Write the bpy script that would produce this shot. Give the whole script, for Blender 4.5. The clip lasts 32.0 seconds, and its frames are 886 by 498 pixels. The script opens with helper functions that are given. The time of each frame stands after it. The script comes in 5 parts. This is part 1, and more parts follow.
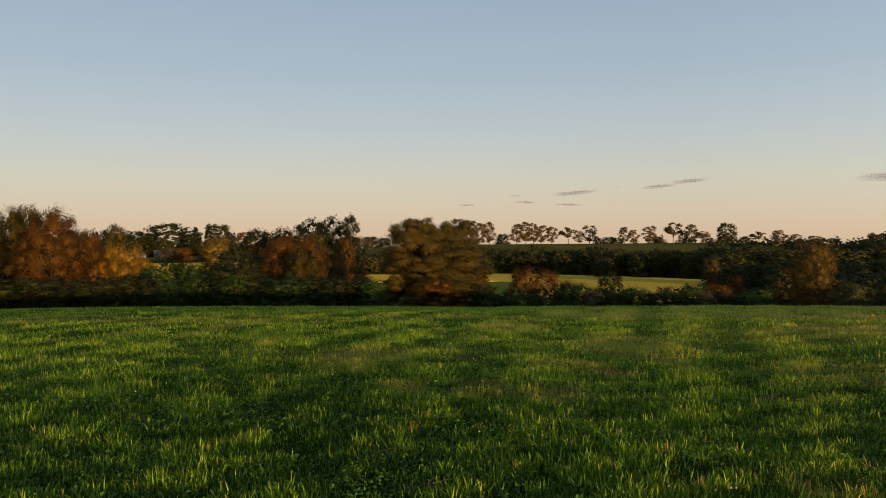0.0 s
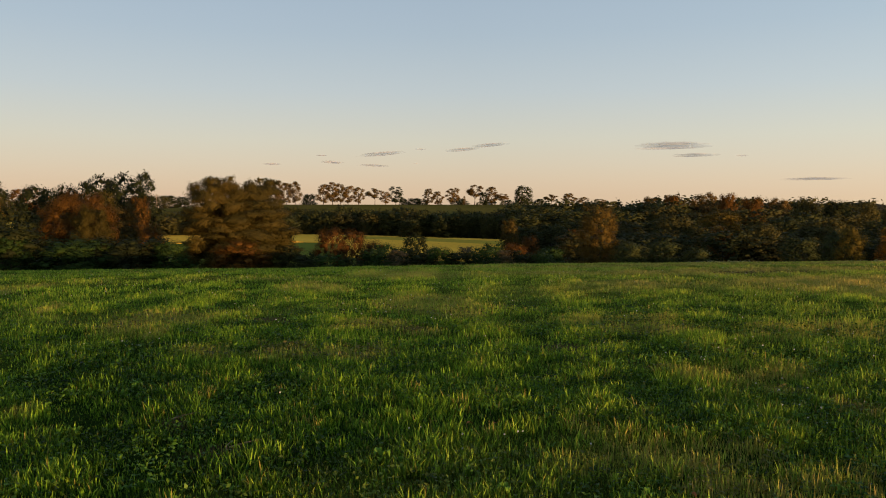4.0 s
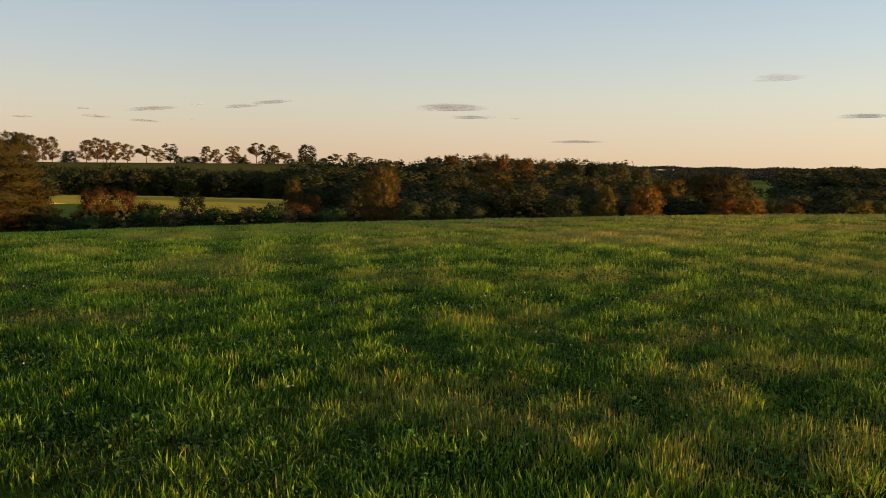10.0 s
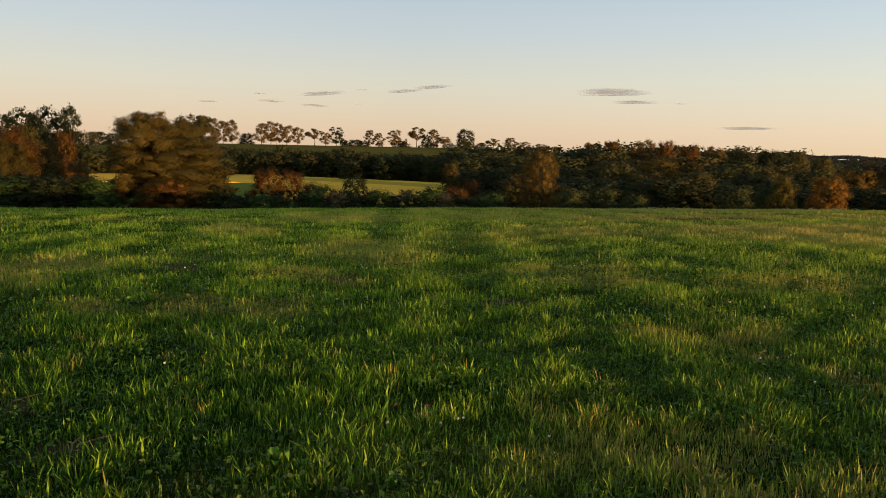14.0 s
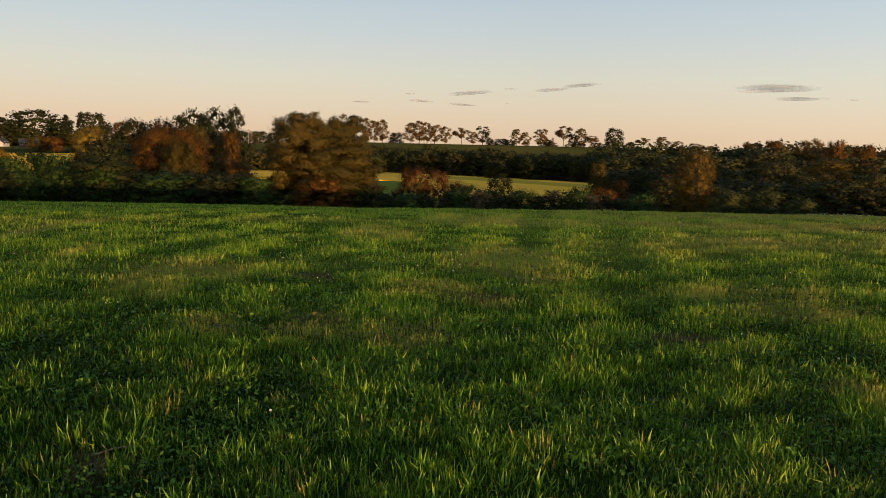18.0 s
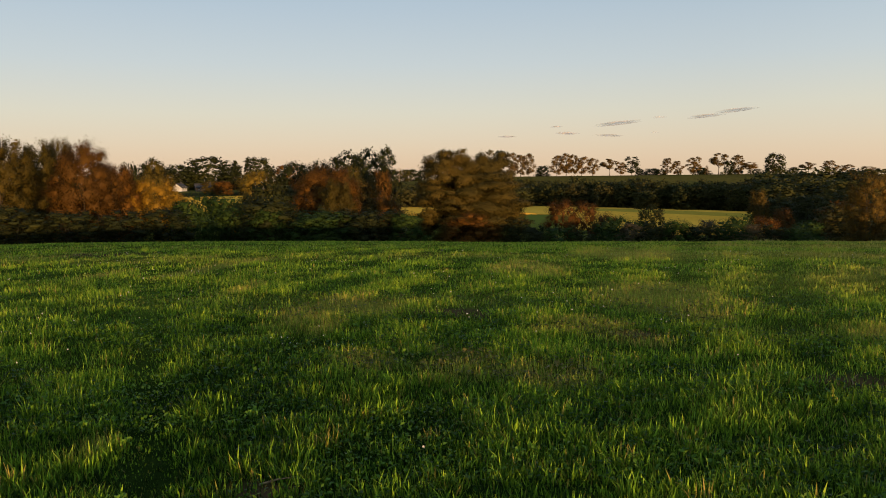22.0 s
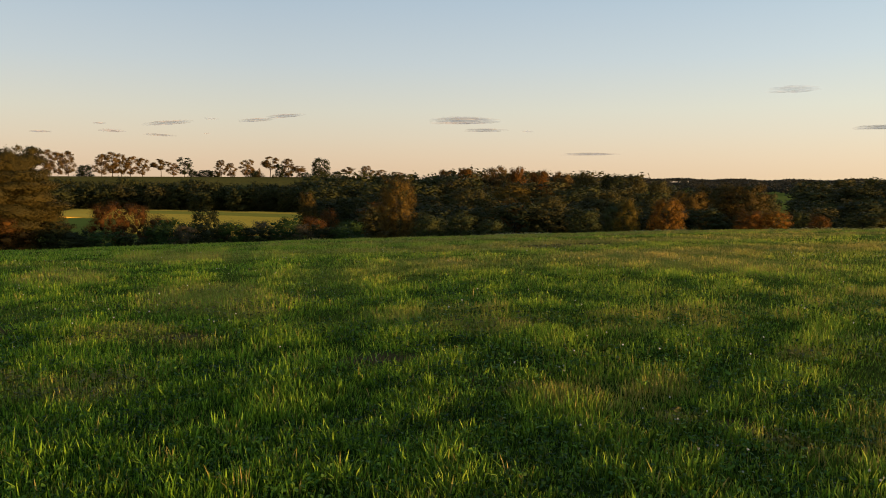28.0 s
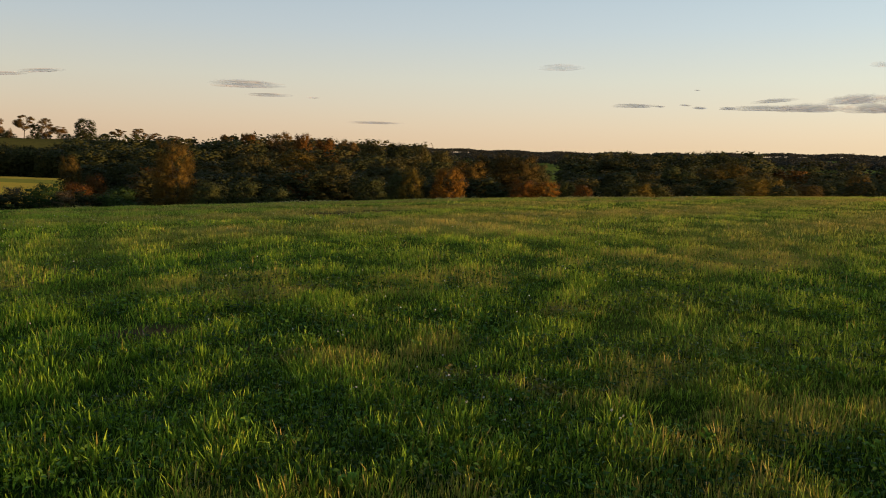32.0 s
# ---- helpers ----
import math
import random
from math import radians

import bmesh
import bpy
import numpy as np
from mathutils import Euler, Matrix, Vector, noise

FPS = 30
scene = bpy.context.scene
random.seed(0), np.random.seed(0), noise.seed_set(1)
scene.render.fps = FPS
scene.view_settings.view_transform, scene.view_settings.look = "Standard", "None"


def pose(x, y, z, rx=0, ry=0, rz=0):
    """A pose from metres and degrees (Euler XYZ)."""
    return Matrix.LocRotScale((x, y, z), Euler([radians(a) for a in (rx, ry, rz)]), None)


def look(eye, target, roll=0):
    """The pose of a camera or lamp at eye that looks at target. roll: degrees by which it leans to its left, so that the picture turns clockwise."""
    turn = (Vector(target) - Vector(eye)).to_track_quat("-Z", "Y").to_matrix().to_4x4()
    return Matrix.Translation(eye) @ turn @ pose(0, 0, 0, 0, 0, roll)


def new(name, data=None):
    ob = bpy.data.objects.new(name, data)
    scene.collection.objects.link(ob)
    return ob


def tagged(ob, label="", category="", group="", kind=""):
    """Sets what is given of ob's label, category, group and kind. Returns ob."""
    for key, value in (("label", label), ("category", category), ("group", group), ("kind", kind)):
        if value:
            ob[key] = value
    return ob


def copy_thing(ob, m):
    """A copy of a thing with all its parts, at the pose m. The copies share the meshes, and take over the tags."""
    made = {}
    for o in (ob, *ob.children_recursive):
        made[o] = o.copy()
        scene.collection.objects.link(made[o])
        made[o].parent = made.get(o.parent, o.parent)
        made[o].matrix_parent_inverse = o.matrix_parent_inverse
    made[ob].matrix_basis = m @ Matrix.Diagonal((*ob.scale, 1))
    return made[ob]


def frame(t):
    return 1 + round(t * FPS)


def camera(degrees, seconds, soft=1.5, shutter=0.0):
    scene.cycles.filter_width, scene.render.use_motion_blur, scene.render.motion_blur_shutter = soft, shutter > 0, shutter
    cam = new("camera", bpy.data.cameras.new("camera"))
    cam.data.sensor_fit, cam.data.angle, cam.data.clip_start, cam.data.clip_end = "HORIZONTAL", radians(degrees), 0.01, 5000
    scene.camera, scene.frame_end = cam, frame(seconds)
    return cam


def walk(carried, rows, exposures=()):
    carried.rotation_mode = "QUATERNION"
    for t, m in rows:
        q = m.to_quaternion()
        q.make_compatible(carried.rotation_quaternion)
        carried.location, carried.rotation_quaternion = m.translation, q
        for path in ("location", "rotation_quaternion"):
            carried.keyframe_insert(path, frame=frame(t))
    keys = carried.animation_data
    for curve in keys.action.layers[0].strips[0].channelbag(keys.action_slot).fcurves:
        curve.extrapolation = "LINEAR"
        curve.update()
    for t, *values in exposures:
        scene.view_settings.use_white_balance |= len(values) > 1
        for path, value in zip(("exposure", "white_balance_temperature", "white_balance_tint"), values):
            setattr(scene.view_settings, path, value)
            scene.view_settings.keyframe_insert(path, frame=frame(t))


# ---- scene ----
cam = camera(59.9, 32.0, soft=0.95)
PATH = [
    (0, (0.108, 0.332, 1.546), (0.08, 2.332, 1.551), -0.5),
    (0.5, (0.11, 0.32, 1.552), (0.171, 2.319, 1.548), -0.2),
    (1, (0.112, 0.285, 1.562), (0.238, 2.281, 1.551), -0.1),
    (1.5, (0.121, 0.299, 1.555), (0.331, 2.288, 1.542), -0.2),
    (2, (0.143, 0.315, 1.551), (0.399, 2.298, 1.519), -0.3),
    (2.5, (0.151, 0.32, 1.548), (0.468, 2.294, 1.487), -0.1),
    (3, (0.151, 0.318, 1.544), (0.52, 2.282, 1.464), -0.1),
    (3.5, (0.149, 0.324, 1.539), (0.566, 2.278, 1.448), -0.1),
    (5.5, (0.189, 0.329, 1.52), (0.819, 2.223, 1.391), -0.4),
    (6, (0.206, 0.324, 1.517), (0.896, 2.197, 1.379), -0.3),
    (6.5, (0.213, 0.322, 1.516), (0.938, 2.18, 1.371), -0.3),
    (7, (0.227, 0.319, 1.513), (0.955, 2.176, 1.364), -0.1),
    (7.5, (0.232, 0.322, 1.508), (1.008, 2.159, 1.351), 0.0),
    (8, (0.245, 0.325, 1.501), (1.1, 2.126, 1.341), 0.1),
    (8.5, (0.257, 0.324, 1.496), (1.124, 2.117, 1.315), -0.0),
    (9, (0.264, 0.321, 1.49), (1.165, 2.095, 1.296), -0.0),
    (9.5, (0.264, 0.313, 1.487), (1.215, 2.062, 1.288), 0.1),
    (10, (0.269, 0.31, 1.483), (1.246, 2.043, 1.278), 0.1),
    (10.5, (0.276, 0.302, 1.479), (1.265, 2.029, 1.272), 0.1),
    (11, (0.286, 0.307, 1.473), (1.272, 2.035, 1.264), 0.0),
    (11.5, (0.291, 0.315, 1.472), (1.288, 2.036, 1.256), 0.2),
    (12, (0.331, 0.357, 1.466), (1.334, 2.074, 1.25), 0.9),
    (12.5, (0.359, 0.464, 1.447), (1.288, 2.221, 1.224), 1.5),
    (13, (0.391, 0.769, 1.441), (1.202, 2.582, 1.203), 1.0),
    (13.5, (0.43, 1.055, 1.448), (1.18, 2.893, 1.206), 1.2),
    (14, (0.518, 1.422, 1.451), (1.129, 3.31, 1.205), 0.9),
    (14.5, (0.519, 1.739, 1.45), (1.117, 3.631, 1.204), 1.0),
    (16.5, (0.67, 2.213, 1.462), (1.346, 4.078, 1.21), 1.6),
    (17, (0.656, 2.388, 1.471), (1.329, 4.254, 1.218), 1.3),
    (17.5, (0.655, 2.449, 1.495), (1.14, 4.373, 1.244), 1.3),
    (18, (0.714, 2.498, 1.492), (0.963, 4.467, 1.237), 1.1),
    (18.5, (0.741, 2.503, 1.497), (0.824, 4.485, 1.242), 0.8),
    (19, (0.736, 2.495, 1.501), (0.742, 4.484, 1.294), 0.3),
    (19.5, (0.73, 2.483, 1.507), (0.685, 4.475, 1.33), -0.4),
    (20, (0.723, 2.474, 1.514), (0.661, 4.465, 1.337), -0.8),
    (20.5, (0.715, 2.462, 1.52), (0.614, 4.452, 1.345), -1.1),
    (21, (0.71, 2.46, 1.522), (0.569, 4.448, 1.35), -1.0),
    (21.5, (0.709, 2.47, 1.519), (0.573, 4.458, 1.348), -0.9),
    (22, (0.704, 2.48, 1.522), (0.571, 4.469, 1.353), -0.7),
    (22.5, (0.714, 2.485, 1.519), (0.593, 4.474, 1.349), -0.8),
    (23, (0.722, 2.479, 1.52), (0.696, 4.472, 1.351), -0.6),
    (23.5, (0.731, 2.477, 1.513), (0.888, 4.463, 1.345), -0.2),
    (24, (0.739, 2.478, 1.512), (0.949, 4.46, 1.344), -0.2),
    (24.5, (0.75, 2.484, 1.509), (1.121, 4.442, 1.343), 0.1),
    (25, (0.761, 2.475, 1.509), (1.171, 4.426, 1.343), 0.1),
    (25.5, (0.776, 2.477, 1.502), (1.362, 4.382, 1.338), 0.3),
    (27.5, (0.811, 2.405, 1.502), (1.685, 4.196, 1.333), -0.0),
    (28, (0.815, 2.389, 1.508), (1.764, 4.141, 1.336), -0.1),
    (28.5, (0.833, 2.381, 1.503), (1.851, 4.094, 1.329), -0.2),
    (29, (0.844, 2.381, 1.501), (1.932, 4.049, 1.318), 0.1),
    (29.5, (0.858, 2.371, 1.501), (1.997, 4.003, 1.306), 0.1),
    (30, (0.863, 2.363, 1.498), (2.073, 3.942, 1.294), 0.3),
    (30.5, (0.871, 2.363, 1.495), (2.114, 3.914, 1.28), 0.3),
    (31, (0.873, 2.356, 1.494), (2.158, 3.874, 1.274), 0.3),
    (31.5, (0.882, 2.357, 1.49), (2.227, 3.819, 1.257), 0.6),
    (32, (0.892, 2.364, 1.48), (2.278, 3.784, 1.23), 1.0),
]
walk(cam, [(t, look(eye, target, roll)) for t, eye, target, roll in PATH], [(0, 1.22), (3, 1.26), (6, 1.33), (9, 1.3), (13, 1.38), (14, 1.43), (20, 1.4), (28, 1.38), (30, 1.32), (32, 1.28)])

# ---- world and sun ----
SUN_AZ, SUN_EL = 155.0, 2.05
world = bpy.data.worlds.new("evening_sky")
scene.world = world
world.use_nodes = True
wn, wl = world.node_tree.nodes, world.node_tree.links
sky = wn.new("ShaderNodeTexSky")
sky.sky_type, sky.sun_disc = "NISHITA", False
sky.sun_elevation, sky.sun_rotation = radians(SUN_EL), radians(SUN_AZ)
sky.altitude, sky.air_density, sky.dust_density, sky.ozone_density = 100, 1.0, 1.4, 1.6
# evening haze: peach at the horizon, pale grey-blue above, over the clear sky's own colour
tc = wn.new("ShaderNodeTexCoord")
up = wn.new("ShaderNodeSeparateXYZ")
wl.new(tc.outputs["Generated"], up.inputs[0])
haze = wn.new("ShaderNodeValToRGB")
HAZE = [(0.0, (0.9, 0.665, 0.455)), (0.03, (0.85, 0.69, 0.54)), (0.058, (0.795, 0.705, 0.61)), (0.09, (0.74, 0.715, 0.665)), (0.15, (0.595, 0.653, 0.735)), (0.22, (0.478, 0.572, 0.705)), (0.33, (0.39, 0.49, 0.655)), (0.7, (0.27, 0.38, 0.55)), (1.0, (0.22, 0.32, 0.47))]
while len(haze.color_ramp.elements) < len(HAZE):
    haze.color_ramp.elements.new(0.5)
for stop, (at, col) in zip(haze.color_ramp.elements, HAZE):
    stop.position, stop.color = at, (*col, 1)
wl.new(up.outputs["Z"], haze.inputs[0])
gold = wn.new("ShaderNodeValToRGB")
glow = wn.new("ShaderNodeVectorMath")
glow.operation = "SCALE"
# the haze grows brighter towards the sun's side
lean = wn.new("ShaderNodeVectorMath")
lean.operation = "DOT_PRODUCT"
lean.inputs[1].default_value = (math.sin(radians(SUN_AZ)), math.cos(radians(SUN_AZ)), 0)
wl.new(tc.outputs["Generated"], lean.inputs[0])
side = wn.new("ShaderNodeMapRange")
side.inputs["From Min"].default_value, side.inputs["From Max"].default_value = -0.75, 1.0
side.inputs["To Min"].default_value, side.inputs["To Max"].default_value = 3.5, 5.95
wl.new(lean.outputs["Value"], side.inputs["Value"])
half = wn.new("ShaderNodeMath")
half.operation = "MULTIPLY_ADD"
half.inputs[1].default_value, half.inputs[2].default_value = 0.5, 0.5
wl.new(lean.outputs["Value"], half.inputs[0])
wl.new(half.outputs[0], gold.inputs[0])
wl.new(side.outputs[0], glow.inputs["Scale"])
# rosier opposite the sun, more golden on its side
warm = wn.new("ShaderNodeMix")
warm.data_type, warm.blend_type = "RGBA", "MULTIPLY"
warm.inputs[0].default_value = 1.0
wl.new(haze.outputs[0], warm.inputs[6])
for stop, (at, col) in zip(gold.color_ramp.elements, ((0.0, (1.0, 0.97, 0.93)), (0.75, (0.94, 1.0, 0.925)))):
    stop.position, stop.color = at, (*col, 1)
wl.new(gold.outputs[0], warm.inputs[7])
wl.new(warm.outputs[2], glow.inputs[0])
veil = wn.new("ShaderNodeMix")
veil.data_type = "RGBA"
veil.inputs[0].default_value = 0.7
wl.new(sky.outputs[0], veil.inputs[6])
wl.new(glow.outputs[0], veil.inputs[7])
wl.new(veil.outputs[2], wn["Background"].inputs["Color"])
wn["Background"].inputs["Strength"].default_value = 0.12

s_az, s_el = radians(SUN_AZ), radians(SUN_EL)
toward_sun = Vector((math.sin(s_az) * math.cos(s_el), math.cos(s_az) * math.cos(s_el), math.sin(s_el)))
sun = new("sun", bpy.data.lights.new("sun", "SUN"))
sun.data.energy, sun.data.angle, sun.data.color = 3.7, radians(0.6), (1.0, 0.6, 0.26)
sun.matrix_world = look(toward_sun * 200, (0, 0, 0))


# ---- materials ----
def material(name, rough=0.8):
    mat = bpy.data.materials.new(name)
    mat.use_nodes = True
    bsdf = mat.node_tree.nodes["Principled BSDF"]
    bsdf.inputs["Roughness"].default_value = rough
    return mat, mat.node_tree.nodes, mat.node_tree.links, bsdf


def ramp(nodes, stops):
    node = nodes.new("ShaderNodeValToRGB")
    while len(node.color_ramp.elements) < len(stops):
        node.color_ramp.elements.new(0.5)
    for e, (at, col) in zip(node.color_ramp.elements, stops):
        e.position, e.color = at, (*col, 1)
    return node


def mix(nodes, links, kind, fac, a, b):
    node = nodes.new("ShaderNodeMix")
    node.data_type, node.blend_type = "RGBA", kind
    for socket, value in ((node.inputs[0], fac), (node.inputs[6], a), (node.inputs[7], b)):
        if isinstance(value, bpy.types.NodeSocket):
            links.new(value, socket)
        elif isinstance(value, tuple):
            socket.default_value = (*value, 1)
        else:
            socket.default_value = value
    return node.outputs[2]


def noise_at(nodes, links, scale, detail=4.0, coords="Object", stretch=None):
    tc = nodes.new("ShaderNodeTexCoord")
    node = nodes.new("ShaderNodeTexNoise")
    node.inputs["Scale"].default_value, node.inputs["Detail"].default_value = scale, detail
    if stretch:
        mp = nodes.new("ShaderNodeMapping")
        mp.inputs["Scale"].default_value = stretch
        links.new(tc.outputs[coords], mp.inputs["Vector"])
        links.new(mp.outputs[0], node.inputs["Vector"])
    else:
        links.new(tc.outputs[coords], node.inputs["Vector"])
    return node.outputs["Fac"]


def leaf_material(name, dark, mid, light, passing=0.42):
    """Foliage: a spread of three tints leaf by leaf, drifting from limb to limb and from plant to plant, and light through the blade."""
    mat, n, l, bsdf = material(name, 0.65)
    bsdf.inputs["Specular IOR Level"].default_value = 0.12
    geo = n.new("ShaderNodeNewGeometry")
    dark, light = ([a + 0.3 * (b - a) for a, b in zip(end, mid)] for end in (dark, light))
    tint = ramp(n, [(0.0, dark), (0.5, mid), (1.0, light)])
    big = noise_at(n, l, 0.45, 2.0)
    add = n.new("ShaderNodeMath")
    add.operation = "MULTIPLY_ADD"
    l.new(geo.outputs["Random Per Island"], add.inputs[0])
    add.inputs[1].default_value = 0.2
    sub = n.new("ShaderNodeMath")
    sub.operation = "MULTIPLY_ADD"
    l.new(big, sub.inputs[0])
    sub.inputs[1].default_value, sub.inputs[2].default_value = 1.3, -0.24
    l.new(sub.outputs[0], add.inputs[2])
    spray = n.new("ShaderNodeMath")
    spray.operation = "MULTIPLY_ADD"
    l.new(noise_at(n, l, 3.2, 3.0), spray.inputs[0])
    spray.inputs[1].default_value = 0.5
    l.new(add.outputs[0], spray.inputs[2])
    less = n.new("ShaderNodeMath")
    less.operation = "SUBTRACT"
    l.new(spray.outputs[0], less.inputs[0])
    less.inputs[1].default_value = 0.25
    l.new(less.outputs[0], tint.inputs[0])
    info = n.new("ShaderNodeObjectInfo")
    vary = ramp(n, [(0.0, (0.75, 0.78, 0.8)), (0.5, (1, 1, 1)), (1.0, (1.22, 1.12, 0.95))])
    l.new(info.outputs["Random"], vary.inputs[0])
    col = mix(n, l, "MULTIPLY", 1.0, tint.outputs[0], vary.outputs[0])
    l.new(col, bsdf.inputs["Base Color"])
    tr = n.new("ShaderNodeBsdfTranslucent")
    l.new(col, tr.inputs["Color"])
    ms = n.new("ShaderNodeMixShader")
    ms.inputs[0].default_value = passing
    l.new(bsdf.outputs[0], ms.inputs[1])
    l.new(tr.outputs[0], ms.inputs[2])
    l.new(ms.outputs[0], n["Material Output"].inputs["Surface"])
    return mat


LEAF = {
    "green": leaf_material("leaf_green", (0.008, 0.018, 0.004), (0.024, 0.046, 0.008), (0.08, 0.116, 0.022)),
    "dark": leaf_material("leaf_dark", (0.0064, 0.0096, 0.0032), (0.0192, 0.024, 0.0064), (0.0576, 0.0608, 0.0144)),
    "olive": leaf_material("leaf_olive", (0.0162, 0.0151, 0.0032), (0.0605, 0.0454, 0.0065), (0.135, 0.095, 0.014)),
    "russet": leaf_material("leaf_russet", (0.021, 0.0115, 0.0034), (0.101, 0.047, 0.0072), (0.188, 0.089, 0.013)),
    "orange": leaf_material("leaf_orange", (0.0384, 0.0207, 0.0038), (0.1536, 0.0726, 0.0077), (0.2496, 0.1348, 0.0144)),
    "yellow": leaf_material("leaf_yellow", (0.07, 0.042, 0.005), (0.24, 0.135, 0.012), (0.38, 0.23, 0.022)),
    "bronze": leaf_material("leaf_bronze", (0.018, 0.0155, 0.004), (0.068, 0.0525, 0.0105), (0.145, 0.101, 0.019)),
    "wood": leaf_material("leaf_wood_brown", (0.0166, 0.0172, 0.0055), (0.0546, 0.0498, 0.0138), (0.1035, 0.088, 0.0239)),
    "deep": leaf_material("leaf_wood_green", (0.0103, 0.0138, 0.0046), (0.0322, 0.0379, 0.0115), (0.0747, 0.0782, 0.023)),
    "umber": leaf_material("leaf_umber", (0.0165, 0.0127, 0.0034), (0.0745, 0.0503, 0.0097), (0.1411, 0.0943, 0.0175)),
    "rust_brown": leaf_material("leaf_rust_brown", (0.019, 0.0095, 0.003), (0.08, 0.036, 0.0065), (0.125, 0.058, 0.01)),
    "ridge": leaf_material("leaf_ridge_bronze", (0.045, 0.028, 0.009), (0.115, 0.072, 0.02), (0.19, 0.125, 0.036)),
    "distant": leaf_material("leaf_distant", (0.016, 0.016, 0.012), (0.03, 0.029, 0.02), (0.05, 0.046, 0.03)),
    "golden": leaf_material("leaf_golden", (0.03, 0.028, 0.005), (0.115, 0.085, 0.013), (0.2, 0.145, 0.023)),
    "sage": leaf_material("leaf_sage", (0.011, 0.016, 0.005), (0.042, 0.05, 0.014), (0.09, 0.098, 0.028)),
    "beige": leaf_material("leaf_beige", (0.045, 0.034, 0.018), (0.11, 0.082, 0.042), (0.2, 0.15, 0.085)),
}


def bark_material():
    mat, n, l, bsdf = material("bark", 0.9)
    bsdf.inputs["Specular IOR Level"].default_value = 0.05
    c = ramp(n, [(0.3, (0.014, 0.011, 0.008)), (0.7, (0.045, 0.034, 0.025))])
    f = noise_at(n, l, 6.0, 6.0, stretch=(1, 1, 0.25))
    l.new(f, c.inputs[0])
    l.new(c.outputs[0], bsdf.inputs["Base Color"])
    b = n.new("ShaderNodeBump")
    b.inputs["Strength"].default_value, b.inputs["Distance"].default_value = 0.6, 0.05
    l.new(f, b.inputs["Height"])
    l.new(b.outputs[0], bsdf.inputs["Normal"])
    return mat


BARK = bark_material()


def soil_material(name, low, mid, high, scale=0.5, fine=14.0, dry=None, bump=0.05, cover=None):
    mat, n, l, bsdf = material(name, 0.95)
    bsdf.inputs["Specular IOR Level"].default_value = 0.0
    c = ramp(n, [(0.3, low), (0.52, mid), (0.75, high)])
    a = noise_at(n, l, scale, 8.0)
    f = noise_at(n, l, fine, 5.0)
    m = n.new("ShaderNodeMix")
    m.inputs[0].default_value = 0.5
    l.new(a, m.inputs[2])
    l.new(f, m.inputs[3])
    l.new(m.outputs[0], c.inputs[0])
    col = c.outputs[0]
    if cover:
        # closed sward farther off, soil and thatch near, with shade between tufts painted in
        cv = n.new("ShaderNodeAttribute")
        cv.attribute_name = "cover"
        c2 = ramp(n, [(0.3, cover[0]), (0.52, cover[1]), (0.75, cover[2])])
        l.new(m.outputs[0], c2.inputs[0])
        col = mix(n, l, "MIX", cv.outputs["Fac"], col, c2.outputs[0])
    if dry:
        at = n.new("ShaderNodeAttribute")
        at.attribute_name = "dry"
        col = mix(n, l, "MIX", at.outputs["Fac"], col, dry)
    if cover:
        bare = n.new("ShaderNodeAttribute")
        bare.attribute_name = "bare"
        col = mix(n, l, "MIX", bare.outputs["Fac"], col, (0.075, 0.045, 0.022))
    l.new(col, bsdf.inputs["Base Color"])
    b = n.new("ShaderNodeBump")
    b.inputs["Strength"].default_value, b.inputs["Distance"].default_value = 0.7, bump
    l.new(f, b.inputs["Height"])
    l.new(b.outputs[0], bsdf.inputs["Normal"])
    return mat


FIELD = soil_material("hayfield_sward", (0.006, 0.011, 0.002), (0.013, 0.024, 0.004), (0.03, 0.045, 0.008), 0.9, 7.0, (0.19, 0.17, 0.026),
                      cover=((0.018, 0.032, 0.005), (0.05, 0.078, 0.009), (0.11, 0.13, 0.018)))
STUBBLE = soil_material("ripe_crop", (0.58, 0.285, 0.03), (0.72, 0.37, 0.045), (0.78, 0.43, 0.065), 0.03, 0.9, bump=0.2)
HALF_RIPE = soil_material("half_ripe_crop", (0.3, 0.2, 0.025), (0.38, 0.25, 0.034), (0.45, 0.3, 0.045), 0.03, 0.8, bump=0.2)
MEADOW = soil_material("valley_meadow", (0.09, 0.1, 0.018), (0.13, 0.135, 0.024), (0.17, 0.165, 0.034), 0.03, 0.7, bump=0.2)
RIDGE = soil_material("ridge_pasture", (0.045, 0.042, 0.012), (0.08, 0.07, 0.018), (0.11, 0.092, 0.026), 0.02, 0.5, bump=0.2)
WOODSOIL = soil_material("wood_floor", (0.012, 0.014, 0.007), (0.025, 0.026, 0.012), (0.045, 0.04, 0.018), 0.05, 0.6, bump=0.3)


# ---- land ----
HUB_X, HUB_Y = 0.7, 2.0


def smooth(a, b, v):
    u = np.clip((v - a) / (b - a), 0, 1)
    return u * u * (3 - 2 * u)


